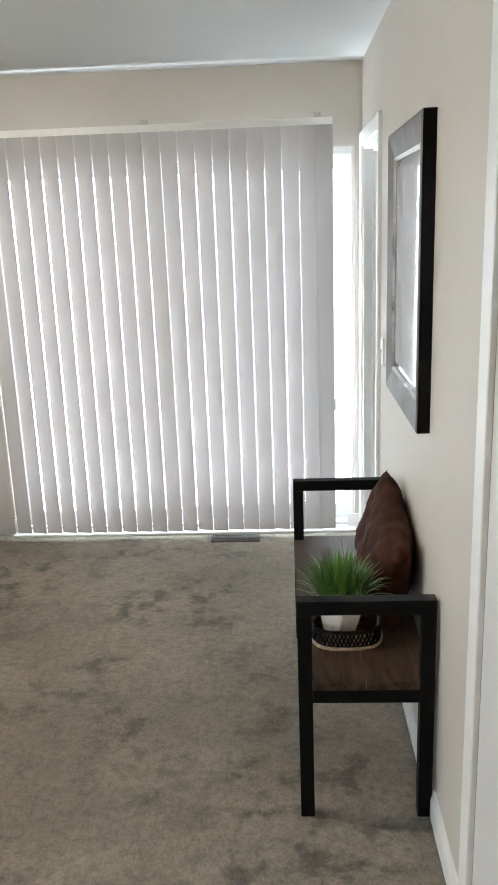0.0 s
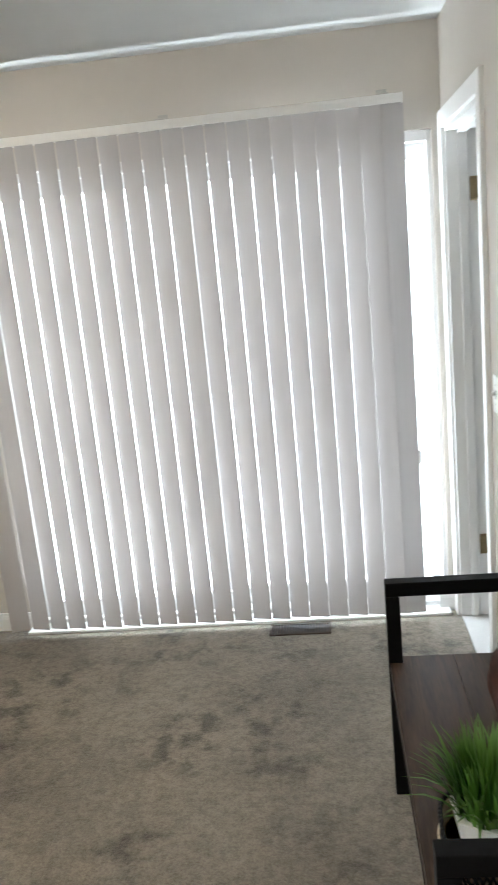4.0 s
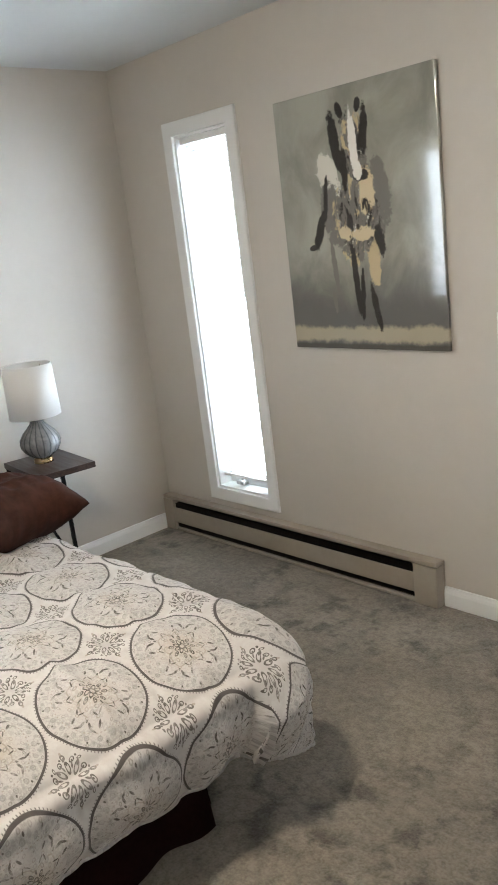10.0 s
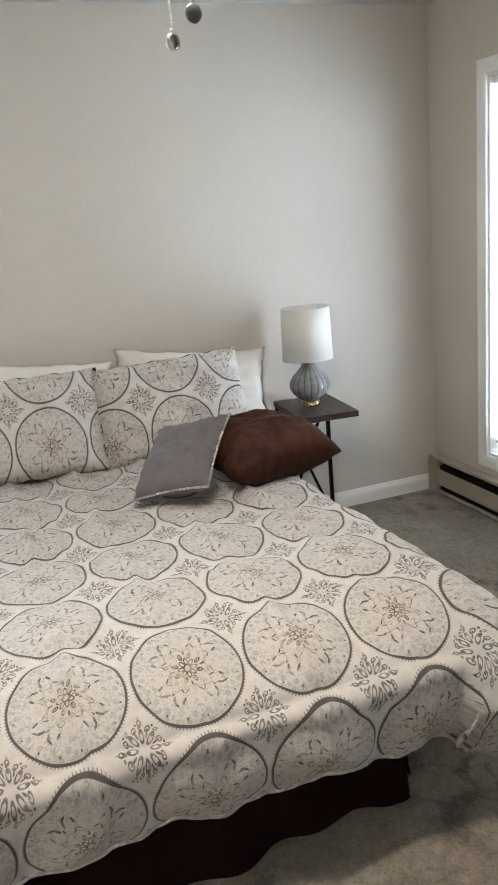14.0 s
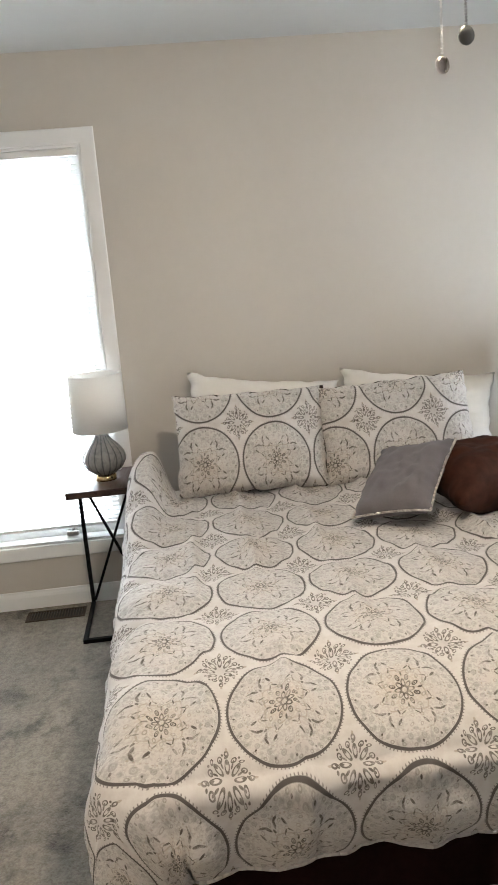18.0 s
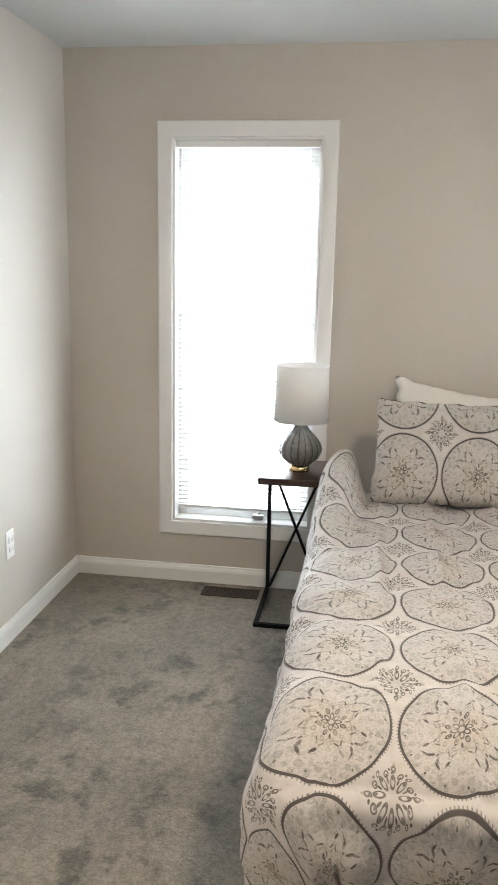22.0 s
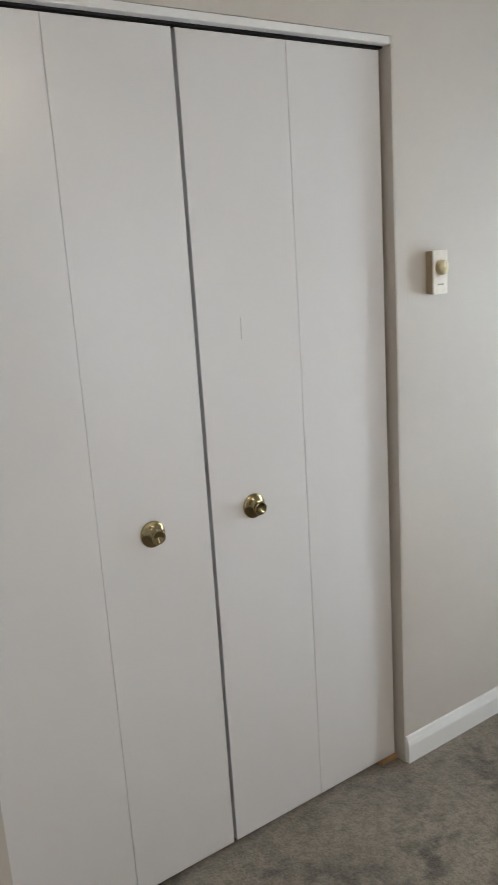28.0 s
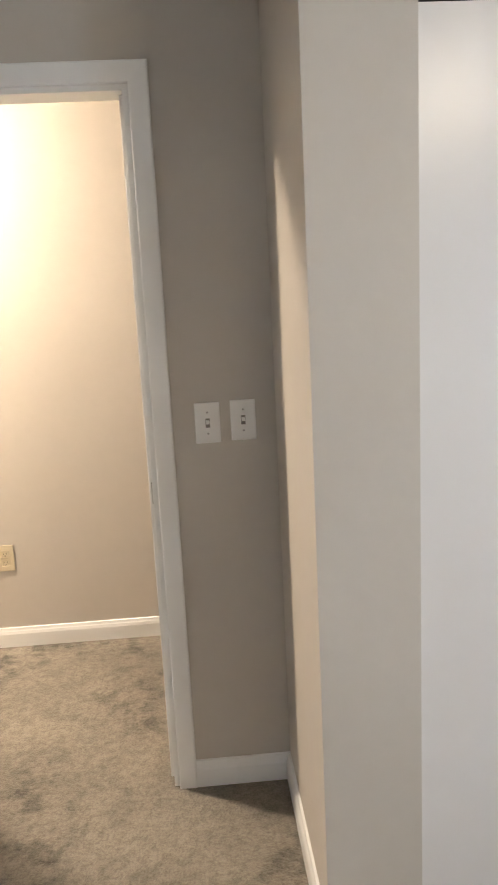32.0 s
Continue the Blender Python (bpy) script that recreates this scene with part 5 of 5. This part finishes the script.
bm = bmesh.new()
for i in range(340):
    a = random.uniform(0, 2 * math.pi)
    r0 = 0.066 * math.sqrt(random.random())
    lean = random.uniform(0.01, 0.085) * (1.5 if i % 9 == 0 else 1.0) * (0.4 + r0 / 0.066)
    hgt = random.uniform(0.12, 0.205) * (1 - 0.25 * r0 / 0.066)
    bx, by = r0 * math.cos(a), r0 * math.sin(a)
    a2 = a + random.uniform(-0.7, 0.7)
    wd = random.uniform(0.0030, 0.0056)
    side = Vector((-math.sin(a2), math.cos(a2), 0)) * wd
    prev = None
    for s in range(5):
        f = s / 4
        droop = 0.05 * f ** 3 * (lean / 0.13)
        c = Vector((bx + math.cos(a2) * lean * f ** 1.6, by + math.sin(a2) * lean * f ** 1.6, 0.095 + hgt * f - droop))
        k = (1 - f ** 2) * 0.95 + 0.05
        pair = (bm.verts.new(c - side * k), bm.verts.new(c + side * k))
        if prev:
            bm.faces.new((prev[0], prev[1], pair[1], pair[0]))
        prev = pair
tagged(part("grass", bm, grass_material(), pot, "long thin green grass blades", True), kind="stuff")

# ---- mirror and picture ----
mirror = thing("wall_mirror", (W, 2.208, 1.092), "rectangular mirror in a wide dark pewter frame", "mirror")
mw, mh, mt, fw = 0.692, 0.858, 0.040, 0.088
prof = ((0.0, 0.0), (0.0, mt - 0.004), (0.004, mt), (0.012, mt), (fw - 0.012, mt - 0.014), (fw - 0.010, mt - 0.010), (fw, mt - 0.018), (fw, 0.0))
cs = ((-mw / 2, 0), (mw / 2, 0), (mw / 2, mh), (-mw / 2, mh))
inn = ((1, 1), (-1, 1), (-1, -1), (1, -1))
for i in range(4):
    j = (i + 1) % 4
    bm = bmesh.new()
    ends = [[bm.verts.new((-q, cs[c][0] + inn[c][0] * p, cs[c][1] + inn[c][1] * p)) for p, q in prof] for c in (i, j)]
    for a in range(len(prof)):
        b = (a + 1) % len(prof)
        bm.faces.new((ends[0][a], ends[0][b], ends[1][b], ends[1][a]))
    bm.faces.new(ends[0])
    bm.faces.new(ends[1])
    bmesh.ops.recalc_face_normals(bm, faces=bm.faces)
    rail = part("frame_rail", bm, PEWTER, mirror)
    rail.data.materials.append(BLACK_STEEL)
    rail.data.materials.append(SILVER)
    for f in rail.data.polygons:
        if f.index in (0, 7):
            f.material_index = 1
        if f.index in (4, 5):
            f.material_index = 2
g = fw
bm = bmesh.new()
bv, dp = 0.024, 0.004
outer = [bm.verts.new((-(mt - 0.020), y, z)) for y, z in ((-mw / 2 + g, g), (mw / 2 - g, g), (mw / 2 - g, mh - g), (-mw / 2 + g, mh - g))]
inner = [bm.verts.new((-(mt - 0.020 + dp), y, z)) for y, z in ((-mw / 2 + g + bv, g + bv), (mw / 2 - g - bv, g + bv), (mw / 2 - g - bv, mh - g - bv), (-mw / 2 + g + bv, mh - g - bv))]
for i in range(4):
    bm.faces.new((outer[i], outer[(i + 1) % 4], inner[(i + 1) % 4], inner[i]))
bm.faces.new(inner)
bmesh.ops.recalc_face_normals(bm, faces=bm.faces)
part("mirror_glass", bm, MIRROR, mirror, "bevelled mirror glass")


def picture_material(w, h):
    """A misty grey print with plain light, tan and dark shapes; x to the viewer's right, z up, metres from the middle."""
    n = Nodes("glossy_print")
    p = n.coord("Object")
    x, y, z = n.xyz(p)[0:3]
    u, v = n.m("DIVIDE", x, w), n.m("DIVIDE", z, h)
    q = n.vec(u, 0.0, v)
    cloud = n.noise(q, 3.2, 5, 0.6, 0.6)
    fine = n.noise(q, 16, 4, 0.65)
    c = n.mix(n.step(cloud, 0.3, 0.7), (0.23, 0.225, 0.195), (0.38, 0.375, 0.32))
    c = n.mix(n.step(n.m("ADD", v, n.m("MULTIPLY", n.m("SUBTRACT", cloud, 0.5), 0.3)), -0.05, -0.35), c, (0.12, 0.118, 0.112))
    c = n.mix(n.step(n.m("ABSOLUTE", n.m("ADD", v, n.m("ADD", 0.44, n.m("MULTIPLY", n.m("SUBTRACT", fine, 0.5), 0.05)))), 0.018, 0.04, 0.9, 0.0), c, (0.42, 0.37, 0.27))
    c = n.mix(n.step(n.m("ADD", v, n.m("MULTIPLY", fine, 0.02)), -0.465, -0.475), c, (0.085, 0.08, 0.07))

    def mask(shapes):
        out = 0.0
        for cx, cz, rx, rz, slant in shapes:
            a = n.m("DIVIDE", n.m("SUBTRACT", n.m("ADD", u, n.m("MULTIPLY", n.m("SUBTRACT", v, cz), slant)), cx), rx)
            b = n.m("DIVIDE", n.m("SUBTRACT", v, cz), rz)
            d = n.m("ADD", n.m("ADD", n.m("MULTIPLY", a, a), n.m("MULTIPLY", b, b)), n.m("MULTIPLY", n.m("SUBTRACT", ragged, 0.5), 3.2))
            out = n.m("MAXIMUM", out, n.step(d, 0.8, 1.15, 1.0, 0.0))
        return out

    ragged = n.noise(q, 22, 6, 0.74)
    brush = n.noise(n.vec(n.m("MULTIPLY", u, 2.0), 0.0, v), 9.0, 4, 0.62, 0.8)
    brush2 = n.noise(n.vec(n.m("MULTIPLY", u, 1.6), 3.0, v), 12.0, 4, 0.6, 0.6)
    dark, pale, tan, grey = (0.020, 0.018, 0.016), (0.66, 0.63, 0.56), (0.52, 0.42, 0.26), (0.17, 0.16, 0.145)
    # a tall mass of brush strokes, pale to the side, tan in the middle and dark in streaks
    c = n.mix(n.m("MULTIPLY", mask(((-0.165, 0.195, 0.065, 0.075, 0.2), (-0.13, 0.13, 0.05, 0.05, 0.0))), 0.92), c, pale)
    c = n.mix(mask(((-0.165, 0.055, 0.065, 0.105, 0.0), (-0.10, -0.03, 0.09, 0.06, 0.0), (0.155, 0.10, 0.065, 0.125, 0.1))), c, grey)
    c = n.mix(mask(((-0.245, -0.02, 0.030, 0.075, -0.45), (-0.300, -0.085, 0.030, 0.012, -0.5), (-0.19, 0.10, 0.014, 0.09, -0.15))), c, dark)
    body = mask(((0.00, 0.03, 0.150, 0.13, 0.0), (0.01, 0.25, 0.085, 0.16, 0.0), (-0.03, -0.10, 0.07, 0.07, 0.0), (0.10, -0.06, 0.07, 0.09, 0.0)))
    inner = n.mix(n.step(brush, 0.47, 0.55), grey, n.mix(n.step(brush2, 0.42, 0.55), dark, grey))
    inner = n.mix(n.step(brush2, 0.55, 0.60), inner, tan)
    inner = n.mix(n.step(ragged, 0.58, 0.64), inner, pale)
    c = n.mix(body, c, inner)
    c = n.mix(mask(((0.075, 0.105, 0.050, 0.085, -0.1), (-0.075, -0.04, 0.045, 0.030, 0.2), (0.03, -0.045, 0.075, 0.028, -0.2))), c, (0.60, 0.50, 0.33))
    c = n.mix(n.m("MULTIPLY", n.step(brush, 0.48, 0.55), mask(((0.00, 0.03, 0.10, 0.06, 0.0),))), c, dark)
    c = n.mix(mask(((-0.105, 0.32, 0.032, 0.105, 0.15), (-0.055, 0.20, 0.022, 0.08, 0.0), (0.085, 0.33, 0.024, 0.090, -0.12), (0.045, 0.17, 0.05, 0.022, 0.0), (-0.060, 0.415, 0.022, 0.028, 0.3), (0.055, 0.420, 0.018, 0.026, -0.2), (-0.085, 0.24, 0.030, 0.06, 0.3))), c, dark)
    c = n.mix(mask(((0.012, 0.29, 0.026, 0.125, 0.05), (0.030, 0.185, 0.030, 0.032, 0.0))), c, (0.80, 0.78, 0.73))
    c = n.mix(mask(((-0.03, -0.22, 0.020, 0.16, 0.08), (0.005, -0.29, 0.016, 0.11, -0.1), (0.085, -0.33, 0.020, 0.09, 0.25), (0.14, -0.08, 0.03, 0.06, 0.2))), c, dark)
    c = n.mix(mask(((-0.165, -0.17, 0.018, 0.11, 0.12), (-0.185, -0.30, 0.014, 0.05, 0.1))), c, grey)
    c = n.mix(mask(((0.095, -0.165, 0.036, 0.085, 0.0),)), c, tan)
    return n.set(base_color=c, roughness=0.10, coat_weight=0.6, coat_roughness=0.03)


picture = thing("wall_picture", (1.544, N, 1.562), "large glossy unframed print, pale and dark shapes on grey", "picture")
part("panel", boxes(((-0.389, -0.022, -0.500), (0.389, -0.004, 0.500)), bevel=0.003), picture_material(0.778, 1.0), picture)
part("hanging_rail", boxes(((-0.30, -0.004, 0.36), (0.30, 0.0, 0.40))), RAW_WOOD, picture)

# ---- ceiling fan with its lamp and pull chains ----
fan = thing("ceiling_fan", (2.270, 1.955, H), "white ceiling fan with a lit glass bowl and pull chains", "ceiling fan")
part("canopy", lathe(((0.0, -0.055), (0.04, -0.053), (0.065, -0.03), (0.070, -0.0005)), 32), TRIM, fan, smooth=True)
part("motor", lathe(((0.0, -0.165), (0.085, -0.160), (0.105, -0.135), (0.105, -0.085), (0.08, -0.060), (0.0, -0.056)), 40), TRIM, fan, smooth=True)
for i in range(5):
    b = part("blade", boxes(((0.13, -0.062, -0.004), (0.60, 0.062, 0.004)), ((0.09, -0.018, -0.003), (0.135, 0.018, 0.003)), bevel=0.002), DOOR, fan)
    b.matrix_basis = pose(0, 0, -0.105, 0, 0, 72 * i + 20) @ pose(0, 0, 0, 10)
part("light_fitter", lathe(((0.0, -0.172), (0.110, -0.1715), (0.122, -0.165), (0.085, -0.160), (0.0, -0.159)), 40), TRIM, fan, smooth=True)
part("lamp_bowl", lathe(((0.0, -0.220), (0.050, -0.217), (0.080, -0.207), (0.093, -0.192), (0.095, -0.181), (0.091, -0.1725)), 40), BULB, fan, "warm glowing glass bowl", True)
for dx, dy, tip, disc in ((0.03, -0.015, 1.796, False), (0.07, 0.01, 1.826, True)):
    bm = bmesh.new()
    z = tip + 0.03 - H
    while z < -0.16:
        bmesh.ops.create_icosphere(bm, subdivisions=1, radius=0.0028, matrix=Matrix.Translation((dx + 0.0, dy, z)))
        z += 0.0048
    chain = part("pull_chain", bm, STEEL if disc else WHITE_PLASTIC, fan, "thin bead pull chain")
    if disc:
        p = part("pull_disc", lathe(((0.0, -0.004), (0.013, -0.004), (0.0145, 0), (0.013, 0.004), (0.0, 0.004)), 24), plain("dark_pull", (0.10, 0.10, 0.10), 0.4, 0.6), chain, "dark round pull", True)
        p.matrix_basis = pose(dx, dy, tip + 0.014 - H, 0, 90, 20)
    else:
        p = part("pull_ring", lathe(((0.010, -0.004), (0.0125, -0.004), (0.0135, 0), (0.0125, 0.004), (0.010, 0.004), (0.009, 0.0), (0.010, -0.004)), 24), SILVER, chain, "pale metal ring pull", True)
        p.matrix_basis = pose(dx, dy, tip + 0.012 - H, 0, 90, 30)

hall_lamp = thing("ceiling_light", (4.81, -1.42, H), "warm round ceiling light in the hall", "ceiling light")
part("base_plate", lathe(((0.14, -0.02), (0.145, -0.0005)), 40), TRIM, hall_lamp, smooth=True)
part("lamp_bowl", lathe(((0.0, -0.085), (0.06, -0.078), (0.11, -0.055), (0.13, -0.021)), 40), HALL_BULB, hall_lamp, "warm glowing glass bowl", True)
